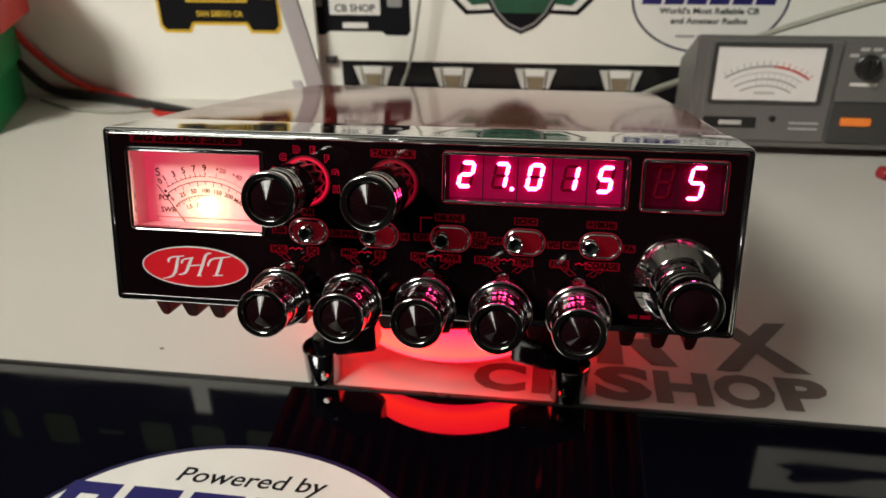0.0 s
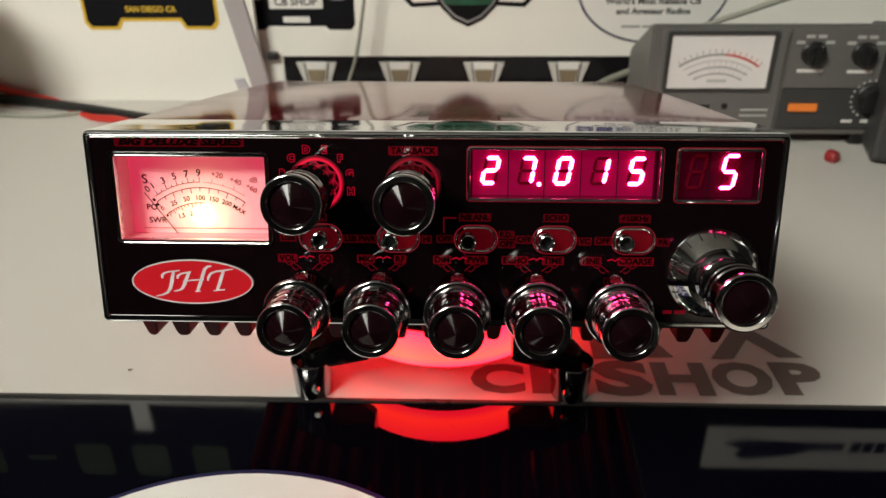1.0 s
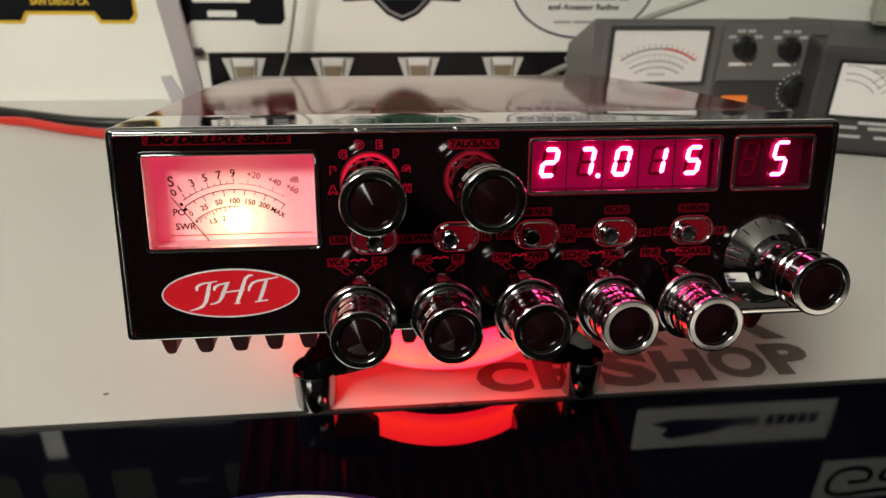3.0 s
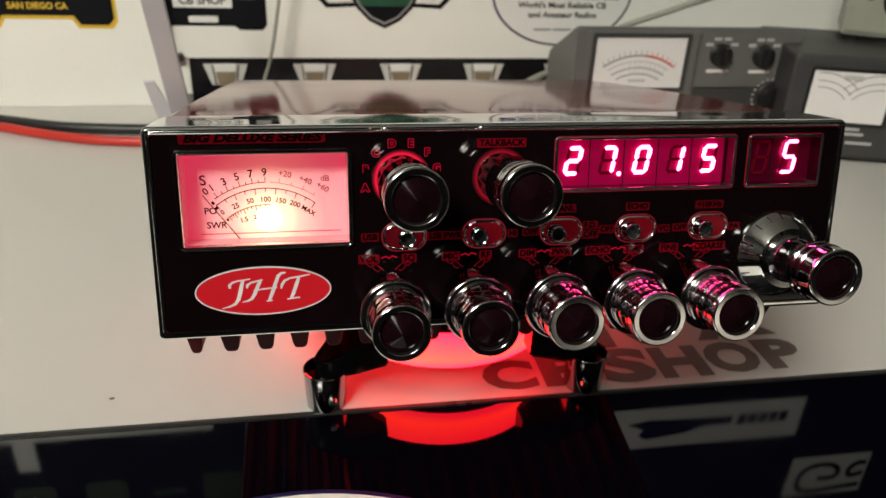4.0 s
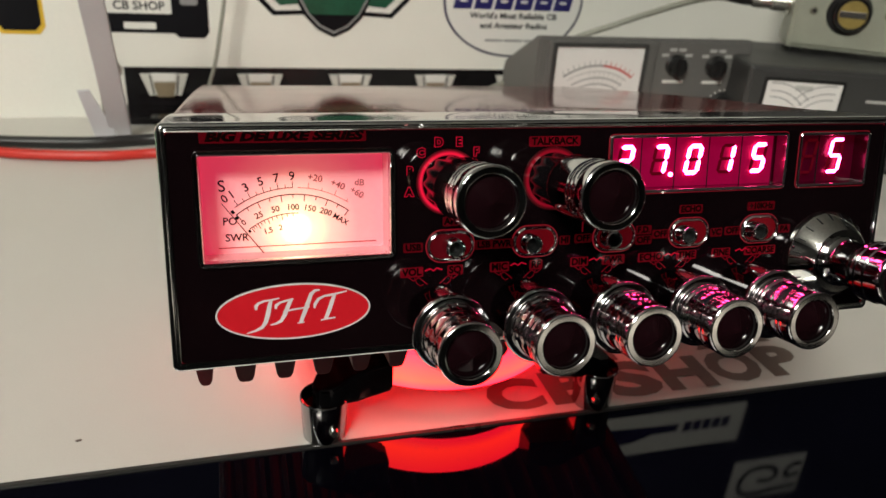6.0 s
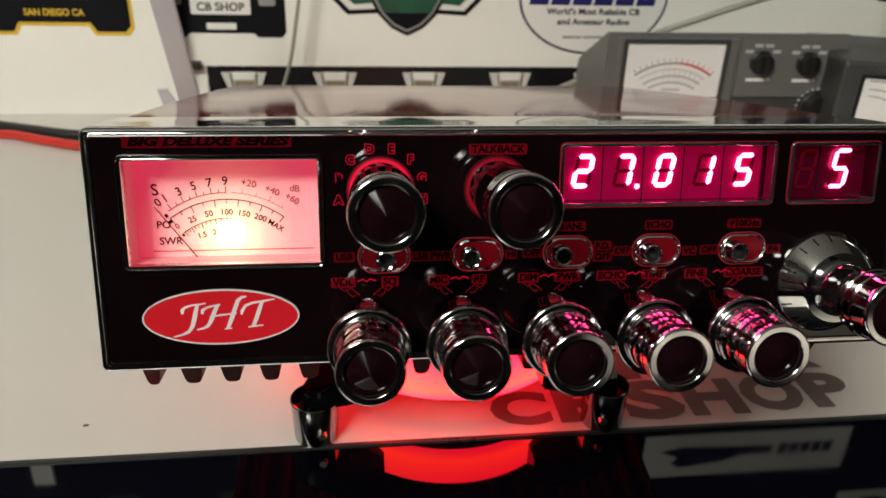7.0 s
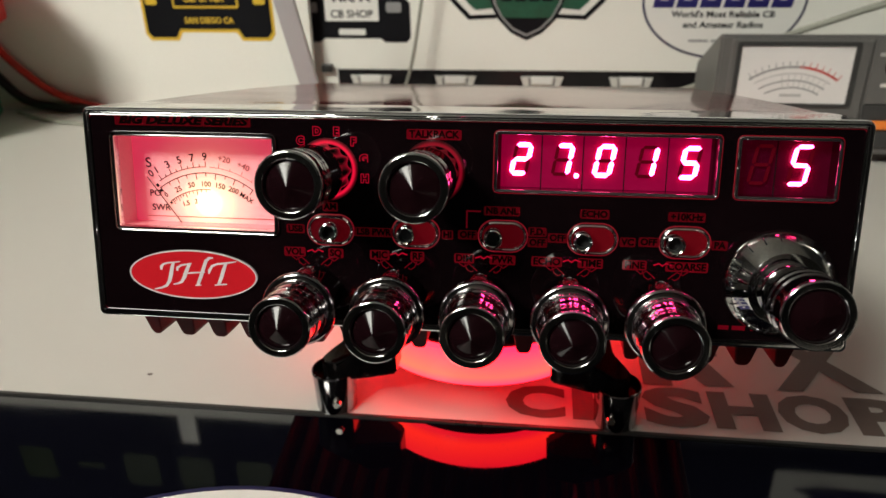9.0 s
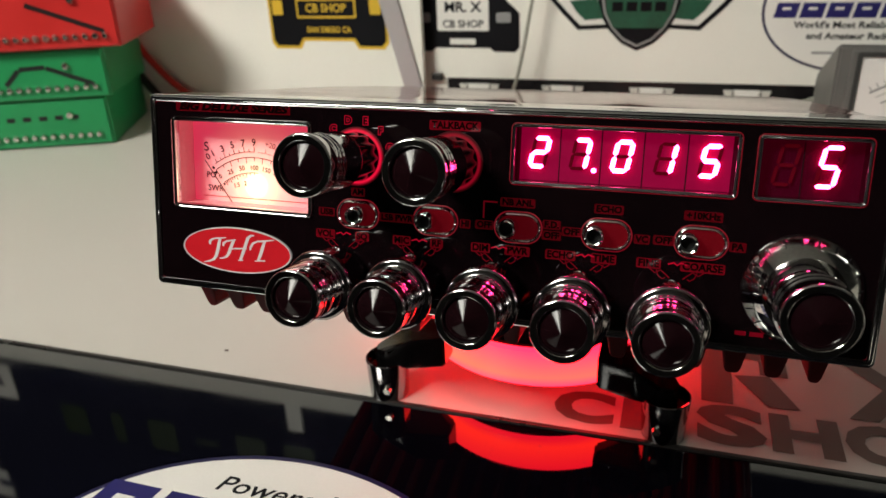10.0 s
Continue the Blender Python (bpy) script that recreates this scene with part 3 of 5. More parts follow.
# letter strokes: points and half widths
for pts, w in (([(275, 484), (274, 466), (288, 450), (318, 438), (352, 432), (392, 422)], (7, 10, 7, 5, 5, 3)),
               ([(352, 430), (342, 462), (332, 505), (320, 545), (300, 575), (268, 592), (224, 606)], (8, 12, 13, 12, 9, 6, 3)),
               ([(372, 478), (374, 460), (396, 444), (462, 424)], (7, 9, 6, 4)), ([(450, 428), (432, 466), (414, 510), (396, 540), (372, 554), (342, 562)], (10, 12, 12, 9, 6, 3)),
               ([(408, 492), (460, 480), (542, 466)], (4, 5, 4)), ([(596, 376), (572, 380), (552, 398), (536, 440), (516, 494), (494, 548), (510, 546)], (4, 8, 11, 12, 12, 10, 4)), ([(478, 551), (494, 549), (514, 545)], (3, 4, 3)),
               ([(566, 472), (570, 452), (588, 424), (620, 408), (668, 398), (736, 380)], (5, 9, 8, 6, 6, 3)), ([(672, 398), (656, 440), (640, 486), (622, 528)], (9, 12, 12, 10)), ([(598, 535), (634, 527), (672, 521)], (4, 5, 4))):
    part("badge_stroke", stroke([lettered(*q) for q in pts], tuple(v / 24.0 for v in w)), LOGO_WHITE, logo)


# digits
SEG = {"a": ((0, 1), (1, 1)), "b": ((1, 1), (1, 0.5)), "c": ((1, 0.5), (1, 0)), "d": ((0, 0), (1, 0)), "e": ((0, 0), (0, 0.5)), "f": ((0, 0.5), (0, 1)), "g": ((0, 0.5), (1, 0.5))}
ON = {"2": "abged", "7": "abc", "0": "abcdef", "1": "bc", "5": "afgcd", " ": ""}


def segment_bm(key, w, h, t, gap):
    (xa, za), (xb, zb) = SEG[key]
    a, b = Vector((xa * w, za * h)), Vector((xb * w, zb * h))
    d = (b - a).normalized()
    n = Vector((-d.y, d.x))
    a, b = a + d * gap, b - d * gap
    out = [a, a + d * t + n * t, b - d * t + n * t, b, b - d * t - n * t, a + d * t - n * t]
    return [(p.x + 0.18 * p.y, p.y) for p in out]


def digit(parent, x, z, char, y, w, h, t, dot):
    for k in "abcdefg":
        lit = k in ON[char]
        part("segment", moved(prism(segment_bm(k, w, h, t if lit else 0.42, 0.05 if t > 0.5 else 0.16), 0, 0.2), at(x, y, z)), DIGIT if lit else DIGIT_OFF, parent)
    if dot:
        part("decimal_point", moved(lathe([(0, 0), (0.62, 0), (0.62, 0.25), (0, 0.25)], 16), at(x + w + 2.4, y, z - 0.3)), DIGIT, parent)


BEVEL = material("polished_dark_bevel", (0.09, 0.085, 0.09), 0.16, 0.8, vary=0.2, rough_vary=0.1)
RECESS = material("mirror_dark_recess", (0.40, 0.37, 0.38), 0.05, 1.0, vary=0.2)


def screen(name, o, chars, dots, first, pitch, zero, size, label):
    x0, x1, z0, z1 = o
    s = part(name, rim_bm(o, ((0.75, 0.1), (0.7, -0.45), (0.5, -0.65), (0.34, -0.6)), 0.35, 3), CHROME, radio, label, True)
    part("edge_glow", rim_bm(o, ((0.98, -0.06), (0.76, -0.08)), 0.35, 3), LEAK_GLOW, s, "thin red light leak round the frame")
    part("bevel", rim_bm(o, ((0.36, -0.61), (0.2, -0.54), (-0.1, -0.42), (-0.14, -0.3)), 0.35, 3), BEVEL, s, "sloping dark inner edge")
    part("recess_wall", frame_bm(rounded(x0 - 0.1, x1 + 0.1, z0 - 0.1, z1 + 0.1, 0.3, 2), rounded(x0 + 0.12, x1 - 0.12, z0 + 0.12, z1 - 0.12, 0.3, 2), -0.32, 4.6), RECESS, s)
    part("display_bed", box(x0, x1, 4.5, 5.1, z0, z1), DISPLAY_BED, s)
    for i, c in enumerate(chars):
        # emissive sheet behind each digit: the magenta halo is put into its colour
        if len(chars) == 5:
            part("cell_halo", box(max(x0 + 0.2, first + pitch * i - 2.7), min(x1 - 0.2, first + pitch * (i + 1) - 3.0), 4.25, 4.4, z0 + 0.2, z1 - 0.2), CELL_HALO, s)
        digit(s, first + pitch * i, zero, c, 3.5, *size, dots[i] == "1")
        if i:
            part("cell_divider", box(first + pitch * i - 2.95, first + pitch * i - 2.75, 4.1, 4.4, z0 + 0.15, z1 - 0.15), BLACK_GLOSS, s)


screen("frequency_display", SCREEN, "27015", "01000", 113.9, 10.5, 42.4, (3.7, 7.3, 0.58), "five-digit glowing frequency display in a chrome frame")
screen("channel_display", CHAN, " 5", "00", 172.7, 9.3, 41.5, (3.9, 9.2, 0.48), "two-digit glowing channel display in a chrome frame")

# legends


def legend(text, size, x, z, wide=1.0, glow=RED_GLOW, bold=0.10, slant=0.0):
    ink = letters(text, size, bold, wide=wide, slant=slant)
    if len(text) == 1:
        part("legend", moved(letters(text, size, 0.30, wide=wide), at(x, -0.10, z)), glow, radio)
    else:
        half, tall = max(v.co.x for v in ink.verts) + 0.45, size / 2 + 0.42
        part("legend_plate", moved(prism(rounded(-half, half, -tall, tall, 0.4, 3), -0.10, -0.04), at(x, 0, z)), PLATE_FAINT if glow == RED_FAINT else PLATE_RED, radio)
    part("legend", moved(ink, at(x, -0.16, z)), LEGEND_INK, radio)


legend("BIG DELUXE SERIES", 1.9, 27.1, 54.2, 1.5, RED_FAINT, 0.17, 0.25)
for i, c in enumerate("ABCDEFGH"):
    a = radians(-101.7 + 203.4 * i / 7)
    legend(c, 1.9, 66.2 + 10.2 * math.sin(a), 42.3 + 10.2 * math.cos(a))
legend("TALKBACK", 1.75, 94.2, 52.0)
for text, x in (("VOL", 56.8), ("SQ", 68.1), ("MIC", 80.0), ("RF", 90.1), ("DIM", 102.5), ("PWR", 112.5), ("ECHO", 123.9), ("TIME", 135.0), ("FINE", 146.1), ("COARSE", 159.0)):
    legend(text, 1.75, x, 20.1)
for text, x, z in (("AM", 66.8, 32.6), ("USB", 57.2, 26.4), ("LSB PWR", 78.4, 26.2), ("NB ANL", 112.0, 32.9), ("OFF", 103.3, 26.4), ("F.D.", 121.2, 27.8), ("OFF", 121.3, 25.0), ("ECHO", 135.4, 32.9), ("OFF", 126.4, 26.4), ("VC", 144.0, 26.0), ("+10KHz", 158.0, 32.9), ("OFF", 149.2, 26.2), ("PA", 166.5, 26.0), ("HI", 98.0, 26.2)):
    legend(text, 1.6, x, z, 1.0, RED_FAINT)
for x in (62.4, 85.1, 107.6, 130.2, 153.0):
    part("legend_line", stroke([(x - 2.2, 20.3), (x - 0.8, 20.8), (x, 20.2), (x + 0.9, 20.9), (x + 2.3, 20.4)], 0.16, -0.16, -0.05), RED_GLOW, radio)
    for e in (-1, 1):
        part("legend_scroll", stroke([(x + e * 6.4, 18.8), (x + e * 5.2, 17.9), (x + e * 3.8, 18.7), (x + e * 2.7, 17.8), (x + e * 1.6, 16.8)], 0.13, -0.16, -0.05), RED_FAINT, radio)
        part("legend_scroll", stroke([(x + e * 4.9, 18.7), (x + e * 4.3, 17.2), (x + e * 3.3, 16.5), (x + e * 2.6, 16.9)], 0.11, -0.16, -0.05), RED_FAINT, radio)
part("legend_line", box(102.8, 103.2, -0.16, -0.04, 28.2, 32.5), RED_FAINT, radio)
part("legend_line", box(102.8, 106.6, -0.16, -0.04, 32.5, 32.9), RED_FAINT, radio)
for x0, x1 in ((168.0, 170.6), (171.4, 174.6), (176.0, 178.2), (179.0, 182.6), (183.4, 186.4)):
    part("legend_bar", box(x0, x1, -0.16, -0.04, 4.2, 5.3), RED_FAINT, radio)

# slide switches
SLOT_RED = material("lit_slot_red", (0.05, 0.002, 0.003), 0.12, ior=1.3, emit=(1.0, 0.008, 0.04), strength=0.065)
SLOT_DIM = material("dim_slot_red", (0.02, 0.002, 0.003), 0.15, ior=1.3, emit=(1.0, 0.008, 0.04), strength=0.055)
for i in range(5):
    x, z = 66.8 + 22.8 * i, 26.4
    rim = part("slide_switch", rim_bm((x - 5.5, x + 5.5, z - 3.3, z + 3.3), ((0.7, 0.1), (0.65, -0.4), (0.45, -0.8), (0.15, -0.95), (-0.1, -0.75), (-0.24, -0.3), (-0.28, 0.0)), 3.29, 8), CHROME, radio, "slide switch with a chrome rim", True)
    part("slot", prism(rounded(x - 5.6, x + 5.6, z - 3.4, z + 3.4, 3.3, 8), -0.2, -0.05), SLOT_DIM if i in (0, 2) else SLOT_RED, rim)
    part("edge_glow", rim_bm((x - 5.5, x + 5.5, z - 3.3, z + 3.3), ((1.0, -0.06), (0.72, -0.1)), 3.29, 8), LEAK_GLOW, rim)
    px = x + (0.3, -2.1, -2.3, -2.6, -2.9)[i]
    part("toggle", moved(lathe([(1.75, -1.0), (1.75, -4.3), (1.86, -4.6), (2.1, -4.72), (2.34, -4.6), (2.48, -4.3), (2.5, -0.2), (0, -0.2)], 24), at(px, 0, z)), CHROME, rim, "", True)
    part("toggle_tip", moved(lathe([(0, -1.6), (1.66, -1.6), (1.66, -4.3), (1.74, -4.3), (1.74, -1.2), (0, -1.2)], 20), at(px, 0, z)), BLACK, rim)


# knobs
def knob_face(parent, r, y, x, z, rise):
    part("knob_rim", moved(lathe([(r, y + 1.5), (r, y + 0.5), (r - 0.1, y + 0.22), (r - 0.28, y + 0.05), (r - 0.42, y), (r - 0.52, y), (r - 1.62, y), (r - 1.72, y), (r - 1.85, y + 0.1), (r - 1.95, y + 0.48), (r - 1.97, y + 0.65)], 56), at(x, 0, z)), KNOB_CHROME, parent, "", True)
    part("rim_wall", moved(lathe([(r - 1.96, y + 0.62), (r - 2.0, y + 0.85), (r - 2.02, y + 4.2)], 40), at(x, 0, z)), BLACK, parent, "", True)
    part("knob_face", moved(lathe([(r - 1.98, y + 1.3), (0, y + 1.3 - rise)], 44), at(x, 0, z)), CONE, parent, "dark spun cone")


def dual_knob(x, z):
    k = part("dual_knob", moved(lathe([(7.3, -14.3), (8.7, -14.45), (9.25, -14.8), (9.5, -15.5), (9.45, -16.2), (9.2, -16.6), (8.9, -16.75), (8.8, -16.78), (7.9, -16.85), (7.8, -16.9), (7.65, -17.1), (7.6, -17.9), (7.65, -18.0), (7.9, -18.2), (8.0, -18.6), (8.0, -19.0), (7.85, -19.35), (7.6, -19.5), (7.5, -19.7), (7.5, -21.3), (7.36, -21.5), (7.36, -21.85), (7.5, -22.0), (7.44, -25.4), (7.33, -25.55), (7.33, -25.9), (7.44, -26.05), (7.44, -27.0), (7.3, -27.2), (7.3, -27.5), (7.44, -27.7), (7.44, -28.0), (7.45, -28.4), (7.45, -29.6)], 48), at(x, 0, z)), KNOB_BODY, radio, "chromed dual control knob", True)
    part("base_collar", moved(lathe([(0, 0), (7.0, 0), (7.0, -1.0), (7.05, -2.0), (7.2, -11.0), (7.3, -14.4), (7.3, -14.6), (0, -14.6)], 40), at(x, 0, z)), BLACK_CHROME, k, "", True)
    knob_face(k, 7.45, -31.0, x, z, 2.7)
    bm = bmesh.new()
    bmesh.ops.create_uvsphere(bm, u_segments=16, v_segments=10, radius=1.0)
    part("pointer_lens", moved(bm, at(x, -10.0, z + 7.45, 4) @ Matrix.Diagonal((1.9, 4.6, 1.0, 1))), LENS, k, "dark red pointer lens", True)
    loop = [(x + 2.1 * math.cos(a), -10.0 + 4.7 * math.sin(a), z + 7.95 + 0.33 * math.sin(a) - 0.25 * math.cos(a) ** 2) for a in (2 * math.pi * i / 24 for i in range(25))]
    part("lens_rim", tube(loop, 0.3, 6, 1), CHROME, k, "", True)


for i in range(5):
    dual_knob(62.55 + 22.35 * i, 9.1)


def scalloped_bm(lobes=12, n=96):
    """A black skirt whose scallops run out towards the front."""
    bm = bmesh.new()
    rings = []
    for r, y, deep in ((5.5, -0.2, 0.0), (6.3, -0.25, 0.3), (6.5, -0.7, 0.2), (6.5, -3.0, 0.22), (6.5, -5.5, 0.2), (6.55, -8.0, 0.14), (6.7, -10.5, 0.06), (6.9, -12.6, 0.0), (5.5, -12.6, 0.0)):
        rings.append([bm.verts.new(((r + deep * math.cos(lobes * a)) * math.cos(a), y, (r + deep * math.cos(lobes * a)) * math.sin(a))) for a in (2 * math.pi * i / n for i in range(n))])
    for p, q in zip(rings, rings[1:]):
        for i in range(n):
            bm.faces.new((p[i], p[(i + 1) % n], q[(i + 1) % n], q[i]))
    bmesh.ops.recalc_face_normals(bm, faces=bm.faces)
    return bm


def fluted_knob(x, z, halo):
    part("glow_ring", moved(lathe([(6.6, -0.07), (8.2, -0.07), (8.2, -0.03), (6.6, -0.03)], 64), at(x, 0, z)), halo_material("backlit_red_halo", x, z, 6.6, 8.2, halo), radio, "red glow round the knob's foot")
    k = part("selector_knob", moved(lathe([(6.9, -12.5), (7.35, -12.8), (7.5, -13.3), (7.5, -13.8), (7.45, -22.6), (7.45, -23.1), (7.25, -23.4), (7.25, -23.8), (7.45, -24.1), (7.45, -25.1), (7.25, -25.4), (7.25, -25.8), (7.5, -26.1), (7.5, -27.0), (7.35, -27.3), (7.35, -27.7), (7.6, -28.1), (7.78, -28.6), (7.78, -30.6)], 48), at(x, 0, z)), SELECTOR_CHROME, radio, "chromed selector knob on a black fluted skirt", True)
    part("skirt", moved(scalloped_bm(), at(x, 0, z)), SHAFT_BLACK, k, "glossy black scalloped skirt", True)
    knob_face(k, 7.78, -32.1, x, z, 2.3)


fluted_knob(66.2, 42.4, 0.9)
fluted_knob(94.1, 42.5, 0.25)

dx, dz = 181.5, 17.0
k = part("tuning_knob", moved(lathe([(0, -5.0), (7.2, -6.0), (7.2, -7.6), (6.6, -8.2), (6.2, -9.4), (6.3, -14.0), (6.8, -16.4), (7.6, -18.0), (8.3, -18.3), (8.3, -19.3), (7.95, -19.6), (7.95, -21.0), (8.3, -21.3), (8.3, -22.3), (7.95, -22.6), (7.95, -26.8)], 48), at(dx, 0, dz)), DARK_CHROME, radio, "chromed tuning knob on a wide dial skirt", True)
part("dial_skirt", moved(lathe([(0, 0), (13.4, 0), (13.5, -0.9), (13.2, -1.4), (9.5, -6.3), (9.1, -6.7), (0, -6.7)], 64), at(dx, 0, dz)), SKIRT_CHROME, k, "polished chrome dial skirt", True)
for j in range(20):
    a = 2 * math.pi * j / 20 + 0.12
    d, e = Vector((math.cos(a), 0, math.sin(a))), Vector((-math.sin(a), 0, math.cos(a)))
    n = Vector((d.x * 0.798, -0.602, d.z * 0.798))
    part("dial_mark", moved(box(-0.16, 0.16, -0.05, 0.05, -1.2, 1.2), Matrix.Translation(Vector((dx, -2.7, dz)) + d * 12.22 + n * 0.03) @ Matrix((e, n, e.cross(n))).transposed().to_4x4()), BLACK_INK, k)
knob_face(k, 8.0, -28.0, dx, dz, 2.5)

# ---- the stand under the radio ----
stand = thing("radio_stand", pose(-0.0055, 0.367, 0), "black radio stand with chrome feet and a glowing red ring lamp", "stand")
R = 54.0


def turned(profile, n=64):
    """A form turned round the upright axis, from (radius, height) points."""
    return moved(lathe(profile, n), at(0, 0, 0, 90) @ Matrix.Diagonal((1, 1, -1, 1)))


part("ring_lamp", turned([(R - 2.2, 22), (R - 2.2, 12.8), (R - 0.6, 12.8), (R, 13.4), (R, 28.6), (R - 0.8, 29.3), (R - 4, 29.3), (R - 4, 22), (R - 2.2, 22)], 128), RING, stand, "translucent red disc lit from inside", True)
part("lamp_bottom", turned([(0, 17.0), (R - 2.4, 17.0), (R - 2.4, 18.0), (0, 18.0)], 96), BLACK, stand, "black underside plate", True)
part("hub", turned([(0, 29.4), (R - 2, 29.4), (R - 2, 31), (40, 38), (26, 44), (24, 50), (0, 50)]), BLACK_GLOSS, stand, "", True)
for sx in (-1, 1):
    for sy in (-1, 1):
        fx, fy = sx * 55.7, sy * 54.0
        foot = part("foot", moved(turned([(0, 0.0), (7.7, 0.0), (8.1, 0.6), (8.8, 15.5), (9.1, 17.6), (8.8, 18.0), (8.3, 17.8), (7.8, 15.0), (0, 15.0)], 40), at(fx, fy, 0)), DARK_CHROME, stand, "chrome cup foot", True)
        plan = [(fx + sx * 4.6, fy), (fx + sx * 3.2, fy + sy * 4.4), (fx - sx * 2, fy + sy * 5.6), (fx - sx * 12, fy + sy * 4.6), (fx - sx * 25.6, fy + sy * 1.5), (fx - sx * 26, fy - sy * 34), (fx - sx * 2, fy - sy * 34), (fx - sx * 1, fy - sy * 14), (fx + sx * 3.4, fy - sy * 4.2)]
        bm = plate(plan, 15.2, 30.5)
        for v in bm.verts:
            if abs(v.co.x) > 50 and v.co.z > 20:
                v.co.z -= 7.5
            if abs(v.co.x) < 50 and v.co.z < 20:
                v.co.z += 2.0
        bmesh.ops.bevel(bm, geom=[e for e in bm.edges], offset=0.9, segments=2, affect="EDGES")
        part("arm", bm, BLACK_GLOSS, stand, "", True)
        part("foot_bolt", moved(lathe([(0, -9.4), (1.4, -9.4), (1.7, -8.9), (1.7, -7.0), (0, -7.0)], 16), at(fx - sx * 2.5, fy, 6.5)), STEEL, foot, "", True)
part("neck", box(-34, 34, -18, 30, 45, 62, 3), BLACK, stand)


# ---- stickers and lettering ----
def sheet(name, outline, y, mat, parent, label="", thick=0.25):
    """A flat vinyl shape on an upright panel whose face lies at y."""
    return part(name, prism(outline, y - thick, y), mat, parent, label)


def words(text, size, x, y, z, mat, parent, off=0.0, wide=1.0):
    part("print", moved(letters(text, size, off, wide=wide), at(x, y, z)), mat, parent)


def wall_thing(name, label, category="sticker", group="stickers on the white panels"):
    return thing(name, pose(0, 0, 0), label, category, group)


# truck-front sticker in black and yellow
Y = 744.9
s = wall_thing("truck_sticker", "black and yellow truck-front sticker on the white panel")
sheet("outline", [(-345, 66), (-340, 60), (-311, 60), (-306, 67.5), (-250, 67.5), (-245, 60), (-216, 60), (-211, 66), (-211, 112), (-222, 120), (-232, 160), (-324, 160), (-334, 120), (-345, 112)], Y, YELLOW_INK, s, "yellow outline")
sheet("silhouette", [(-342, 68), (-338, 63), (-313, 63), (-308, 70.5), (-248, 70.5), (-243, 63), (-219, 63), (-214, 68), (-214, 110), (-225, 118), (-235, 157), (-321, 157), (-331, 118), (-342, 110)], Y - 0.3, BLACK_INK, s, "black truck front")
sheet("plate", rounded(-312, -245, 89, 107, 2), Y - 0.6, YELLOW_INK, s, "yellow plate")
sheet("plate_field", rounded(-310, -247, 91, 105, 1.5), Y - 0.9, BLACK_INK, s)
words("CB SHOP", 7.4, -278.5, Y - 1.2, 98, YELLOW_INK, s, 0.25, 1.05)
words("SAN DIEGO CA", 5.0, -277, Y - 0.7, 78, YELLOW_INK, s, 0.22)
for x in (-334, -224):
    sheet("lamp_mark", rounded(x - 6, x + 6, 92, 106, 2), Y - 0.6, YELLOW_INK, s)
s.location, s.scale = (-0.0265, 0, 0.007), (0.93, 1, 1)

# truck-front sticker in black and white
Y = 762.9
s = wall_thing("truck_sticker", "black and white truck-front sticker on the white panel")
sheet("silhouette", [(-206, 62), (-203, 57.5), (-184, 57.5), (-180, 61), (-127, 61), (-123, 57.5), (-103, 57.5), (-99, 62), (-99, 92), (-104, 97), (-112, 104), (-118, 150), (-188, 150), (-194, 104), (-202, 97), (-206, 92)], Y, BLACK_INK, s, "black truck front")
sheet("plate", rounded(-178, -128, 76.5, 112, 1.5), Y - 0.3, WHITE_INK, s, "white plate")
words("CB SHOP", 6.6, -153, Y - 0.6, 82.5, BLACK_INK, s, 0.22, 1.02)
words("MR. X", 8.6, -153, Y - 0.6, 97.5, BLACK_INK, s, 0.4, 1.1)
sheet("lower_plate", rounded(-166, -141, 64, 69.5, 1), Y - 0.3, WHITE_INK, s)
for x in (-192, -114):
    sheet("lamp_mark", rounded(x - 7, x + 7, 84, 93, 2), Y - 0.3, GREY_INK, s)
s.location = (-0.002, 0, 0.0055)

# winged shield
s = wall_thing("shield_sticker", "green and black winged shield sticker on the white panel")
for k in (-1, 1):
    sheet("wing", [(5 + k * 24, 79.5), (5 + k * 52, 78), (5 + k * 66, 92), (5 + k * 92, 120), (5 + k * 80, 124), (5 + k * 30, 124)], Y, BLACK_INK, s, "black wing")
    sheet("wing_field", [(5 + k * 27, 83), (5 + k * 50, 82), (5 + k * 61, 93), (5 + k * 84, 117), (5 + k * 60, 119), (5 + k * 33, 119)], Y - 0.3, WHITE_INK, s)
    sheet("wing_stripe", [(5 + k * 30, 88), (5 + k * 46, 86.5), (5 + k * 54, 94), (5 + k * 60, 103), (5 + k * 36, 105)], Y - 0.6, GREEN_INK, s)
for w, y, m, n in ((1.0, 0.5, BLACK_INK, "shield"), (0.90, 0.8, GREY_INK, "shield_rim"), (0.83, 1.1, BLACK_INK, "shield_field")):
    sheet(n, [(5 + w * x, 92 + w * (z - 92)) for x, z in ((0, 60.5), (-14, 67), (-25, 78), (-33, 92), (-38, 120), (38, 120), (33, 92), (25, 78), (14, 67))], Y - y, m, s)
sheet("shield_field", [(5 + x, z) for x, z in ((-21, 80), (21, 80), (27, 92), (30, 116), (-30, 116), (-27, 92))], Y - 1.4, GREEN_INK, s, "green shield field")
for x in (-18, -6, 6, 18):
    sheet("print_bar", [(5 + x - 4.6, 94), (5 + x + 4.6, 94), (5 + x + 4.6, 102), (5 + x - 4.6, 102)], Y - 1.7, BLACK_INK, s)
s.location = (-0.001, 0, 0.0052)

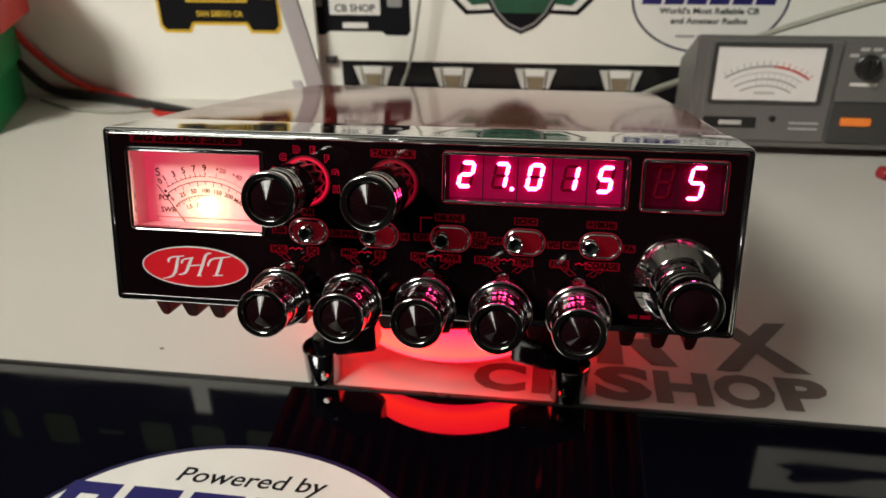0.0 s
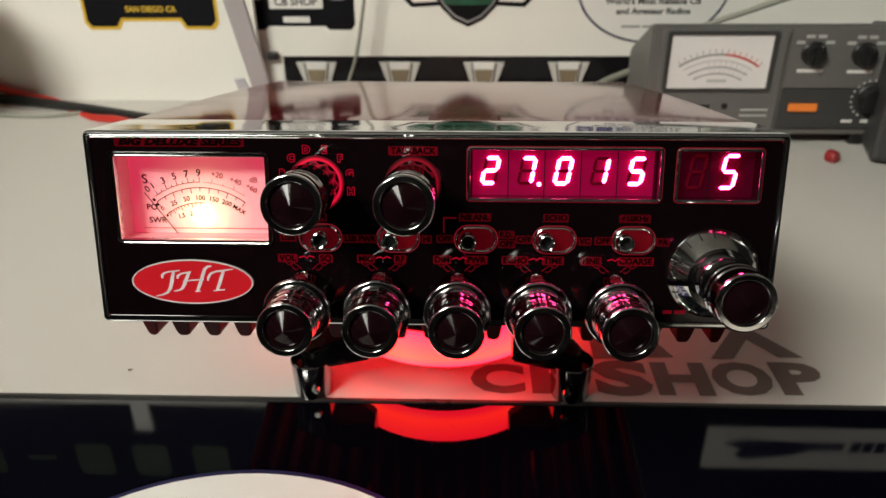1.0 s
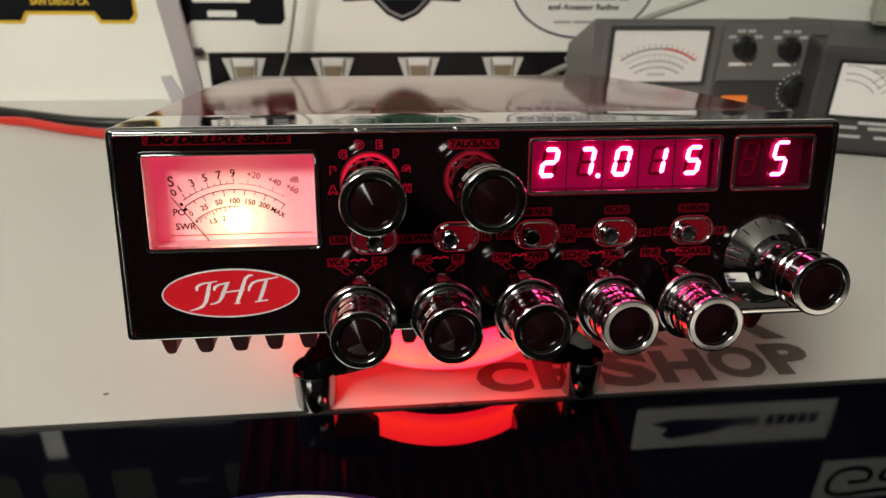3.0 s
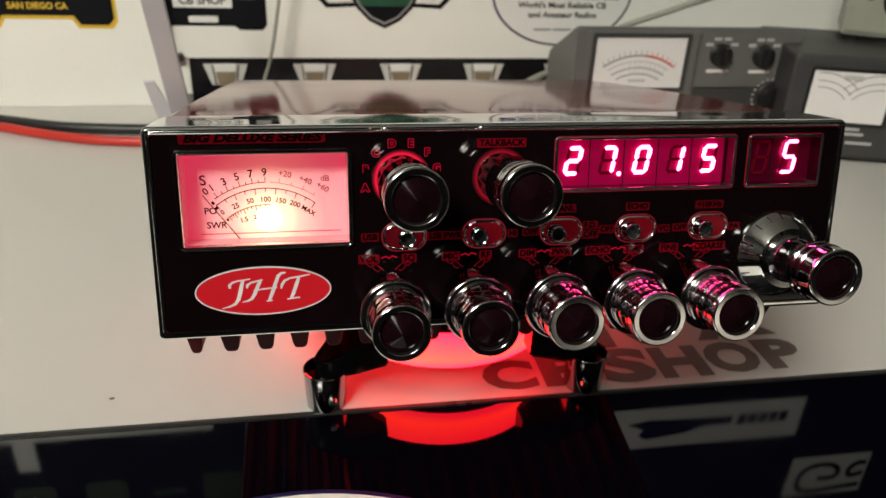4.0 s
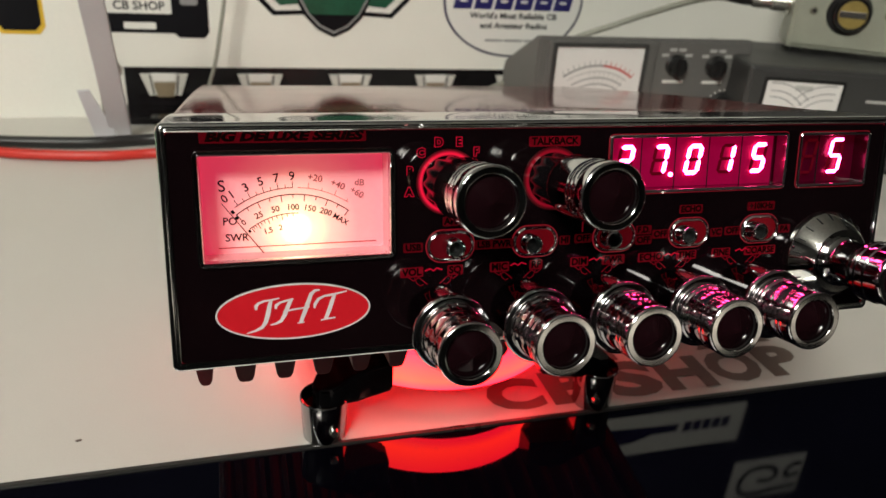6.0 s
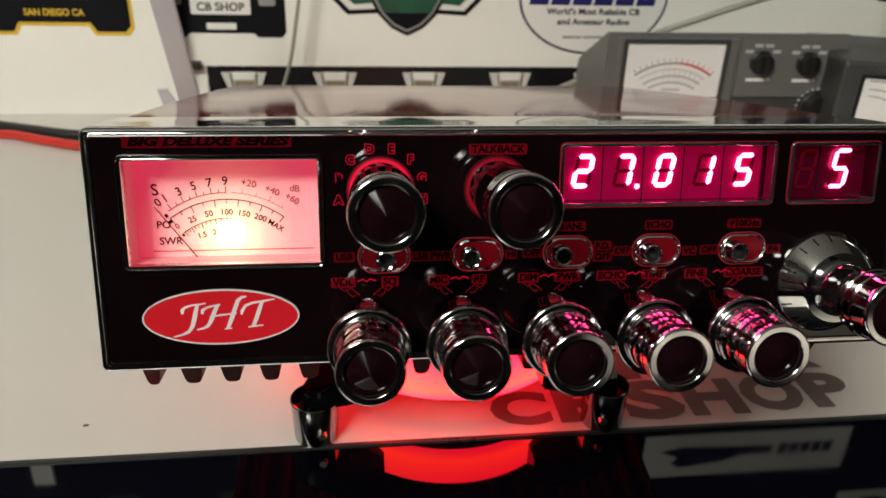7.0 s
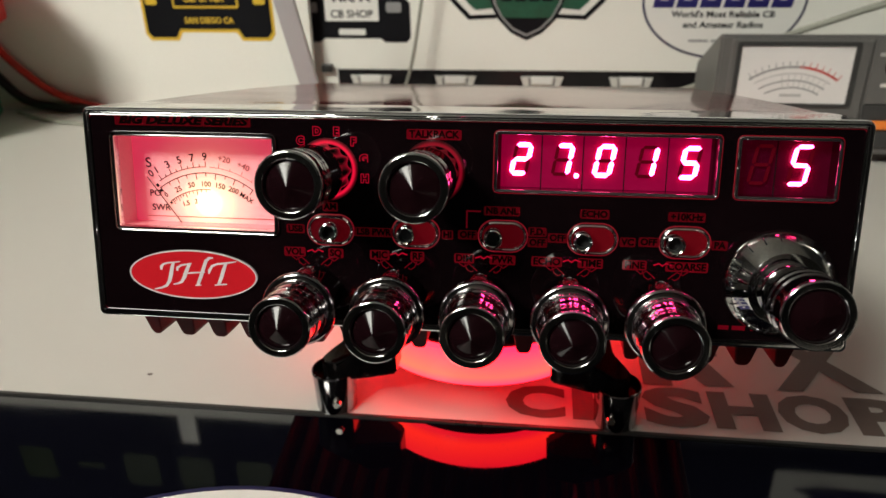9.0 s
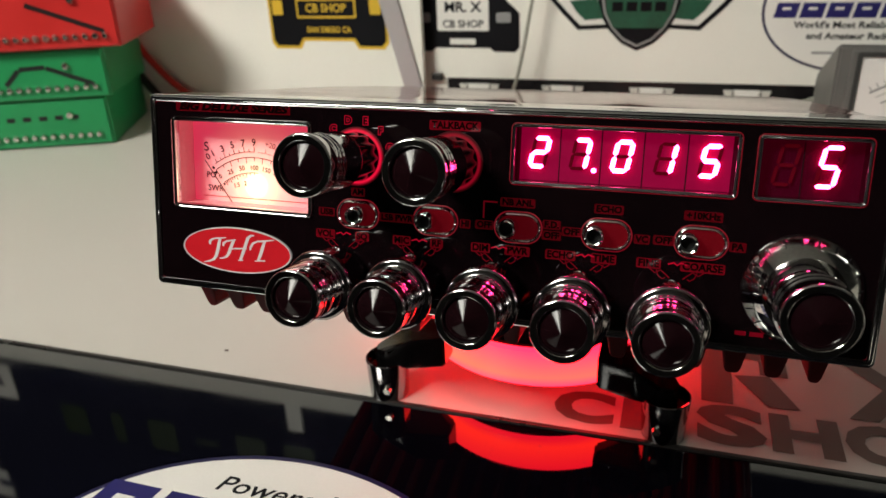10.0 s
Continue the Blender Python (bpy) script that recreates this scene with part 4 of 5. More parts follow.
# oval maker's sticker
s = wall_thing("oval_sticker", "white oval sticker with navy print on the white panel")
sheet("rim", oval(172, 92, 68.5, 50), Y, RIM_INK, s, "navy rim")
sheet("field", oval(172, 92, 66.3, 48), Y - 0.3, WHITE_INK, s)
for i in range(6):
    x = 172 - 49 + 19.6 * i
    sheet("print_block", [(x - 10.2, 85.4), (x + 6.8, 85.4), (x + 9.2, 97.2), (x - 7.8, 97.2)], Y - 0.6, NAVY_INK, s)
    sheet("print_notch", [(x - 4.2, 91.6), (x + 2.4, 91.6), (x + 2.9, 93.8), (x - 3.7, 93.8)], Y - 0.9, WHITE_INK, s)
words("World's Most Reliable CB", 5.0, 172.5, Y - 0.6, 79.6, BLACK_INK, s, 0.24, 1.12)
words("and Amateur Radios", 5.0, 173.5, Y - 0.6, 70.8, BLACK_INK, s, 0.24, 1.12)
for x0, x1 in ((146, 163), (165, 183), (185, 199)):
    sheet("print_bar", [(x0, 56.4), (x1, 56.4), (x1, 58.4), (x0, 58.4)], Y - 0.6, GREY_INK, s)
s.location = (-0.0005, 0, 0.0082)

# labels and bars on the dark banner
Y = 763.9
s = wall_thing("banner_label", "white label with dark blue script on the dark banner", "label", "labels on the banner")
sheet("field", [(300, 411), (571, 411), (571, 477), (300, 477)], Y, WHITE_INK, s)
sheet("print_blob", [(322, 436), (350, 430), (420, 433), (470, 434), (468, 446), (430, 447), (404, 456), (350, 463), (338, 455), (345, 446)], Y - 0.3, RIM_INK, s)
for i in range(5):
    sheet("print_block", [(478 + 15 * i, 432), (490.5 + 15 * i, 432), (488.5 + 15 * i, 449), (476 + 15 * i, 449)], Y - 0.3, RIM_INK, s)
s = wall_thing("banner_label", "white label with a dark curl on the dark banner", "label", "labels on the banner")
sheet("field", [(582, 522), (706, 522), (706, 596), (582, 596)], Y, WHITE_INK, s)


def rounded_off(pts):
    """Cut the corners of a line of points twice, so that it runs in smooth curves."""
    for _ in range(2):
        q = [pts[0]]
        for a, b in zip(pts, pts[1:]):
            q += [(0.75 * a[0] + 0.25 * b[0], 0.75 * a[1] + 0.25 * b[1]), (0.25 * a[0] + 0.75 * b[0], 0.25 * a[1] + 0.75 * b[1])]
        pts = q + [pts[-1]]
    return pts


for pts in ([(630, 564), (646, 566), (661, 563), (660, 546), (638, 537), (610, 541), (598, 560), (602, 584), (628, 590), (664, 585), (702, 583)],
            [(702, 541), (688, 540), (676, 551), (680, 566), (702, 560)]):
    part("print_curl", stroke(rounded_off(pts), 4.2, Y - 0.6, Y - 0.3), BLACK_INK, s)
s = wall_thing("banner_bars", "row of lime green vinyl bars on the dark banner", "lettering", "labels on the banner")
for x, w in ((-772, 46), (-694, 20), (-618, 46), (-544, 14), (-474, 46), (-400, 46), (-322, 46), (-252, 14), (-190, 46), (-120, 46)):
    if w == 14:
        sheet("print_bar", [(x - 18, 476), (x + 18, 476), (x + 18, 484), (x - 18, 484)], Y, LIME_INK, s)
    else:
        sheet("print_bar", rounded(x - w / 2, x + w / 2, 456, 508, 8), Y, LIME_INK, s)
for z0, z1, x0, x1 in ((403, 464, -1040, -873), (620, 676, -1090, -953)):
    s = wall_thing("banner_label", "white label with dark print on the dark banner", "label", "labels on the banner")
    sheet("field", [(x0, z0), (x1, z0), (x1, z1), (x0, z1)], Y, WHITE_INK, s)
    for k in range(3):
        sheet("print_bar", [(x0 + 20 + 46 * k, z0 + 20), (x0 + 52 + 46 * k, z0 + 20), (x0 + 56 + 46 * k, z1 - 22), (x0 + 24 + 46 * k, z1 - 22)], Y - 0.3, RIM_INK, s)
tagged(part("hanging_strap", box(-408, -386, 760, 763.4, 374.5, 428), WHITE_INK), "pale strap hanging on the dark banner", "strap")

# lettering on the desk
s = thing("desk_lettering", pose(0, 0, 0.0002), "brown vinyl shop lettering stuck on the white desk", "lettering")


def flat_letter(ch, x0, x1, y0, y1):
    """One bold letter, fitted to its place on the desk."""
    bm = letters(ch, 25, 1.9)
    xs, zs = [v.co.x for v in bm.verts], [v.co.z for v in bm.verts]
    kx, kz = (x1 - x0) / (max(xs) - min(xs)), (y1 - y0) / (max(zs) - min(zs))
    for v in bm.verts:
        v.co = Vector((x0 + (v.co.x - min(xs)) * kx, y0 + (v.co.z - min(zs)) * kz, 0))
    part("letter", bm, DECAL, s)


for ch, x0, x1, y0, y1 in (("C", 7.2, 31.4, 312.0, 333.4), ("B", 34.2, 58.5, 312.4, 335.2), ("S", 62.4, 87.8, 311.6, 337.3), ("H", 89.2, 113.6, 312.4, 336.1), ("O", 115.0, 141.3, 312.9, 337.1), ("P", 143.0, 164.4, 313.6, 337.3)):
    flat_letter(ch, x0, x1, y0, y1)
for pts in ([(118.6, 339.5), (129, 339.7), (139.9, 355.2), (150, 341), (161.2, 341), (145.4, 362.9), (159.9, 383.4), (149.4, 382.8), (139.9, 370.2), (130.4, 383.2), (119.6, 383), (134.5, 362.6)],
            [(64.3, 338.5), (76.5, 338.5), (76.5, 383), (64.3, 383)], [(77.5, 360), (89.6, 339.6), (101.6, 340.2), (91.5, 362)], [(76.8, 374), (97, 374), (97, 383), (76.8, 383)], [(88, 362.4), (99, 362.4), (99, 373.7), (88, 373.7)]):
    part("letter_bar", plate(pts, 0, 0.06), DECAL, s)

# oval sticker on the black glass
s = thing("oval_sticker", pose(0, 0, 0.0002), "large white oval sticker with navy rim on the black glass", "sticker")
part("rim", plate(oval(-72.5, 198, 82.4, 66.2), 0, 0.05), RIM_INK, s, "navy rim")
part("field", plate(oval(-72.5, 198, 80.4, 64.2), 0.06, 0.12), WHITE_INK, s)
bm = letters("Powered by", 7.3, 0.13, wide=1.0, slant=0.22)
bm.transform(Matrix(((1, 0, 0, -71), (0, 0, 1, 244.9), (0, 1, 0, 0.2), (0, 0, 0, 1))))
xs = [v.co.x for v in bm.verts]
for v in bm.verts:
    v.co.x = -101.0 + (v.co.x - min(xs)) * 60.5 / (max(xs) - min(xs))
part("print", bm, BLACK_INK, s)
for i in range(6):
    x = -130 + 24.6 * i
    part("print_block", plate([(x - 13, 213), (x + 7.5, 213), (x + 10.5, 236.9), (x - 9.8, 236.9)], 0.14, 0.2), NAVY_INK, s)
    part("print_notch", plate([(x - 4.6, 227.5), (x + 3.0, 227.5), (x + 3.6, 230.8), (x - 4.0, 230.8)], 0.22, 0.26), WHITE_INK, s)

bm = bmesh.new()
bmesh.ops.create_icosphere(bm, subdivisions=2, radius=1.0)
for v in bm.verts:
    v.co *= 0.8 + 0.5 * noise.noise(v.co * 2.1)
tagged(part("crumb", moved(bm, at(-148.6, 325.0, 0.35) @ Matrix.Diagonal((1.5, 0.8, 0.4, 1))), DECAL), "tiny brown crumb lying on the white desk", "crumb")

# ---- the low black display strip at the foot of the panel ----
strip = thing("badge_display", pose(0, 0, 0), "low black display strip with silver badges, behind the radio", "display")
part("backing", box(-178, 420, 764, 770, 0.3, 37.8), BLACK_GLOSS, strip, "glossy black backing")
part("shelf", box(-178, 420, 722, 763.8, 0.2, 5.5, 0.5), BLACK_GLOSS, strip, "glossy black ledge")
part("end_clip", box(-186, -176, 756, 763, 36, 43, 1.2), BLACK, strip)
for i in range(7):
    x = -140.5 + 80 * i
    b = part("badge", prism([(x - 19.5, 32.6), (x + 19.5, 32.6), (x + 13, 14), (x - 13, 14)], 761.2, 763.9, 0.5), PALE_BADGE, strip, "silver winged badge")
    part("badge_centre", prism([(x - 9, 25.5), (x + 9, 25.5), (x + 6.5, 13), (x - 6.5, 13)], 760.4, 761.1, 0.2), BRASS, b)
    part("badge_top", prism([(x - 10, 33.5), (x + 10, 33.5), (x + 8.5, 26.5), (x - 8.5, 26.5)], 760.2, 761.1, 0.2), WHITE_INK, b)
    for k in (-1, 1):
        part("badge_groove", prism([(x + k * 11, 32), (x + k * 12.2, 32), (x + k * 9.6, 14.5), (x + k * 8.4, 14.5)], 760.6, 761.15), BLACK, b)

# ---- leaning white strip ----
bm = prism([(-8, 0), (8, 0), (7.4, 240), (-7.4, 240)], -2, 2, 0.6)
tagged(part("panel_strut", moved(bm, at(-171, 694, 1.2, 32.0, 0.6, 0)), STRUT), "pale foam-board strut standing in front of the panels", "strut")
bm = prism([(-8, 0), (8, 0), (-4, 40), (-12, 40)], -0.8, 0.8, 0.3)
tagged(part("foam_tab", moved(bm, at(-181, 690, 0.9, 14, -4, 0)), STRUT), "small white foam-board tab at the strut's foot", "tab")


# ---- instruments ----
def pointer_knob(parent, x, z, r, h, ticks=True):
    k = part("control_knob", moved(lathe([(0, 0), (r * 1.15, 0), (r * 1.15, -h * 0.25), (r, -h * 0.35), (r * 0.92, -h), (r * 0.7, -h * 1.05), (0, -h * 1.05)], 32), at(x, 0, z)), BLACK, parent, "black ribbed control knob", True)
    part("grip", box(x - r * 0.22, x + r * 0.22, -h * 1.5, -h, z - r * 0.9, z + r * 0.9, 0.5), BLACK, k).rotation_euler = (0, 0, 0)
    part("pointer", box(x + r * 0.25, x + r * 0.4, -h * 1.12, -h * 1.06, z + r * 0.35, z + r * 0.85), WHITE_INK, k)


swr = thing("power_meter", pose(0.155, 0.625, 0.003), "grey radio power meter with a white scale and black knobs", "meter")
swr.scale = (1.053, 1, 1)
bm = bmesh.new()
side = [(1, 6), (1, 91), (8, 91), (70, 60), (74, 52), (74, 6)]
for x in (-12, 170):
    bm.faces.new([bm.verts.new((x, y, z)) for y, z in side])
bm.verts.ensure_lookup_table()
for i in range(6):
    j = (i + 1) % 6
    bm.faces.new((bm.verts[i], bm.verts[j], bm.verts[6 + j], bm.verts[6 + i]))
bmesh.ops.recalc_face_normals(bm, faces=bm.faces)
bmesh.ops.bevel(bm, geom=bm.edges[:], offset=1.6, segments=2, affect="EDGES")
part("case", bm, GREY, swr, "grey metal case with a sloping back")
part("meter_panel", box(-5, 84, -1.5, 1.5, 12, 88.5, 1.5), GREY, swr)
part("control_panel", box(86, 168, -0.6, 1.2, 44, 88.5, 0.6), GREY, swr)
part("lower_panel", box(86, 168, -1.4, 1.2, 12, 43.4, 0.8), GREY_DARK, swr, "charcoal lower panel")
win = part("meter_window", frame_bm(rounded(-1.5, 76, 42.0, 87.5, 2), rounded(1.2, 73, 44.2, 84.5, 1), -3.2, -1.4), GREY_DARK, swr, "white meter scale in a dark frame")
part("scale", box(1, 73.2, -2.0, -1.6, 41.8, 84.7), SCALE, win, "white printed scale")


def arc(parent, cx, cz, r, w, a0, a1, y, mat, n=24):
    o = [(cx + (r + w) * math.sin(radians(a0 + (a1 - a0) * i / n)), cz + (r + w) * math.cos(radians(a0 + (a1 - a0) * i / n))) for i in range(n + 1)]
    o += [(cx + (r - w) * math.sin(radians(a1 - (a1 - a0) * i / n)), cz + (r - w) * math.cos(radians(a1 - (a1 - a0) * i / n))) for i in range(n + 1)]
    part("scale_arc", prism(o, y - 0.06, y), mat, parent)


arc(win, 37, 22, 48, 0.7, -36, 4, -2.05, GREY_INK)
arc(win, 37, 22, 48, 0.8, 4, 36, -2.05, RED_PRINT)
arc(win, 37, 22, 43.5, 0.4, -34, 34, -2.05, GREY_PRINT)
arc(win, 37, 22, 38.5, 0.5, -33, 33, -2.05, GREY_INK)
arc(win, 37, 22, 33.5, 0.5, -30, 32, -2.05, GREY_INK)
for i in range(15):
    a = radians(-34 + 70 * i / 14)
    p = [(37 + r * math.sin(a) + w * math.cos(a), 22 + r * math.cos(a) - w * math.sin(a)) for r, w in ((47, 0.25), (52, 0.25), (52, -0.25), (47, -0.25))]
    part("scale_tick", prism(p, -2.12, -2.05), RED_PRINT if i > 8 else GREY_INK, win)
for i in range(8):
    a = radians(-10 + 40 * i / 7)
    p = [(37 + r * math.sin(a) + w * math.cos(a), 22 + r * math.cos(a) - w * math.sin(a)) for r, w in ((33.5, 0.2), (43.5, 0.2), (43.5, -0.2), (33.5, -0.2))]
    part("scale_tick", prism(p, -2.12, -2.05), GREY_PRINT, win)
part("needle_cover", prism([(22, 42), (52, 42), (48, 44.4), (26, 44.4)], -2.6, -2.0), BLACK, win)
part("print_bar", box(30, 44, -2.2, -2.0, 49, 51), GREY_PRINT, win)
pl = part("maker_plate", box(-2, 35, -1.9, -1.4, 22.5, 31), BLACK, swr, "black maker's plate")
part("print_bar", box(9, 25, -2.1, -1.95, 25, 28.5), GREY_PRINT, pl)
part("zero_screw", moved(lathe([(0, -2.6), (2.0, -2.6), (2.4, -1.6), (0, -1.6)], 16), at(46, 0, 30)), BLACK, swr, "", True)
for z in (22, 26.5):
    part("print_bar", box(58, 78, -1.75, -1.55, z, z + 1.3), GREY_PRINT, swr)
for x, z in ((102.5, 70.6), (138.0, 70.0)):
    pointer_knob(swr, x, z, 7.6, 7.5)
    part("print_bar", box(x - 9, x + 9, -0.9, -0.65, z - 14.5, z - 12), WHITE_INK, swr)
    for a in (-52, -18, 18, 52):
        part("print_bar", box(x + 13 * math.sin(radians(a)) - 3, x + 13 * math.sin(radians(a)) + 3, -0.9, -0.65, z + 13 * math.cos(radians(a)) - 1.2, z + 13 * math.cos(radians(a)) + 1.2), GREY_PRINT, swr)
pointer_knob(swr, 151, 36.0, 11, 11)
for i in range(19):
    a = radians(-150 + 300 * i / 18)
    part("dial_mark", box(151 + 14.5 * math.sin(a) - 0.6, 151 + 14.5 * math.sin(a) + 0.6, -1.7, -1.45, 36.0 + 14.5 * math.cos(a) - 0.6, 36.0 + 14.5 * math.cos(a) + 0.6), WHITE_INK, swr)
for x in (137, 151, 161):
    part("print_bar", box(x - 4, x + 4, -1.75, -1.45, 17, 19.5), WHITE_INK, swr)
part("indicator_lamp", box(92, 113, -4.2, -1.2, 26.2, 32.6, 1.6), AMBER, swr, "orange indicator lamp")
for x in (6, 146):
    part("rubber_foot", box(x, x + 9, 4, 13, -2.8, 7, 1.2), BLACK, swr)
    part("rubber_foot", box(x, x + 9, 60, 69, -2.8, 7, 1.2), BLACK, swr)
post = thing("binding_post", pose(0.281, 0.588, 0.0), "small red binding post cap lying by the power meter", "cap")
part("cap", moved(lathe([(0, 0), (4, 0), (4.8, 1.5), (4.8, 7), (3.2, 8.6), (0, 8.6)], 16), at(0, 0, 4.3, 0, 0, 30)), CAP_RED, post, "", True)

cn = thing("cross_needle_meter", pose(0.304, 0.585, 0, 0, 0, -16.7), "charcoal cross-needle meter with a white scale", "meter")
part("case", box(0, 150, 0, 118, 3, 83.5, 3), GREY_DARK, cn, "charcoal case")
part("face_plate", box(3, 147, -1.4, 0.4, 6, 80, 0.8), GREY_DARK, cn)
w2 = part("meter_window", frame_bm(rounded(13, 77, 31, 75, 2), rounded(15.2, 74.8, 33.2, 72.8, 1), -2.6, -1.2), BLACK, cn)
part("scale", box(14.5, 75.5, -1.9, -1.45, 32.5, 73.5), SCALE, w2, "white cross-needle scale")
for k in (-1, 1):
    for r in (37, 31, 26):
        arc(w2, 45 + k * 22, 34, r, 0.4, -48 if k > 0 else -6, 6 if k > 0 else 48, -1.95, GREY_INK)
part("scale_arc", box(38, 52, -2.0, -1.95, 66, 70), GREY_PRINT, w2)
for x, z, n in ((24, 23, 14), (46, 23, 18), (26, 16, 16), (52, 16, 20), (38, 27, 22), (96, 60, 18), (96, 40, 18)):
    part("print_bar", box(x, x + n, -1.75, -1.45, z, z + 2.2), GREY_PRINT, cn)
for x in (6, 134):
    for y in (8, 100):
        part("rubber_foot", box(x, x + 9, y, y + 9, 0.1, 4, 0.8), BLACK, cn)

og = thing("bench_gauge_box", pose(0.372, 0.635, 0, 0, 0, -33), "olive grey hammered-metal box with a brass-faced rotary dial", "gauge box")
part("case", box(0, 120, 0, 58, 88.6, 175, 3), GREY_GREEN, og, "olive grey case")
part("face_plate", box(3, 117, -1.6, 0.4, 92, 172, 0.8), GREY_GREEN, og)
part("dial_plate", moved(lathe([(0, -2.3), (17.0, -2.3), (17.4, -1.5), (0, -1.5)], 40), at(42.5, 0, 120)), BLACK, og, "black round backing plate", True)
g = part("rotary_dial", moved(lathe([(0, -9.5), (11.6, -9.5), (13.2, -9.0), (14.0, -7.6), (14.6, -2.6), (14.6, -2.3), (0, -2.3)], 40), at(44, 0, 120)), BLACK_GLOSS, og, "black dial rim", True)
part("dial_face", moved(lathe([(0, -9.9), (11.0, -9.9), (11.0, -9.4), (0, -9.4)], 40), at(44, 0, 120)), BRASS_BRIGHT, g, "brass dial face")
part("dial_bar", box(33.6, 54.4, -10.6, -9.9, 117.4, 122.6, 0.3), STEEL, g, "silver bar across the dial")
for x, z in ((15.5, 120), (72, 121), (15.5, 160), (72, 160), (110, 100)):
    part("screw", moved(lathe([(0, -4.0), (2.2, -3.8), (3.2, -2.4), (3.2, -1.5), (0, -1.5)], 16), at(x, 0, z)), STEEL, og, "", True)
for x in (6, 100):
    for y in (8, 44):
        part("rubber_foot", box(x, x + 9, y, y + 7, 83.6, 90, 0.8), BLACK, og)
socket = part("coax_socket", moved(lathe([(0, 0), (8.6, 0), (8.6, 1.6), (5.4, 1.8), (5.4, 9), (0, 9)], 24), at(0, 26, 121, 0, 0, 90)), STEEL, og, "nickel coaxial socket", True)
part("coax_plug", moved(lathe([(6.9, 3), (7.4, 3.4), (7.4, 15), (6.8, 15.4), (6.2, 17), (6.2, 31), (5.4, 32), (0, 32)], 28), at(0, 26, 121, 0, 0, 90)), STEEL, socket, "knurled nickel plug", True)
part("boot", moved(lathe([(0, 30), (5.0, 30), (5.0, 40), (3.2, 56), (0, 56)], 20), at(0, 26, 121, 0, 0, 90)), BLACK, socket, "black rubber boot", True)

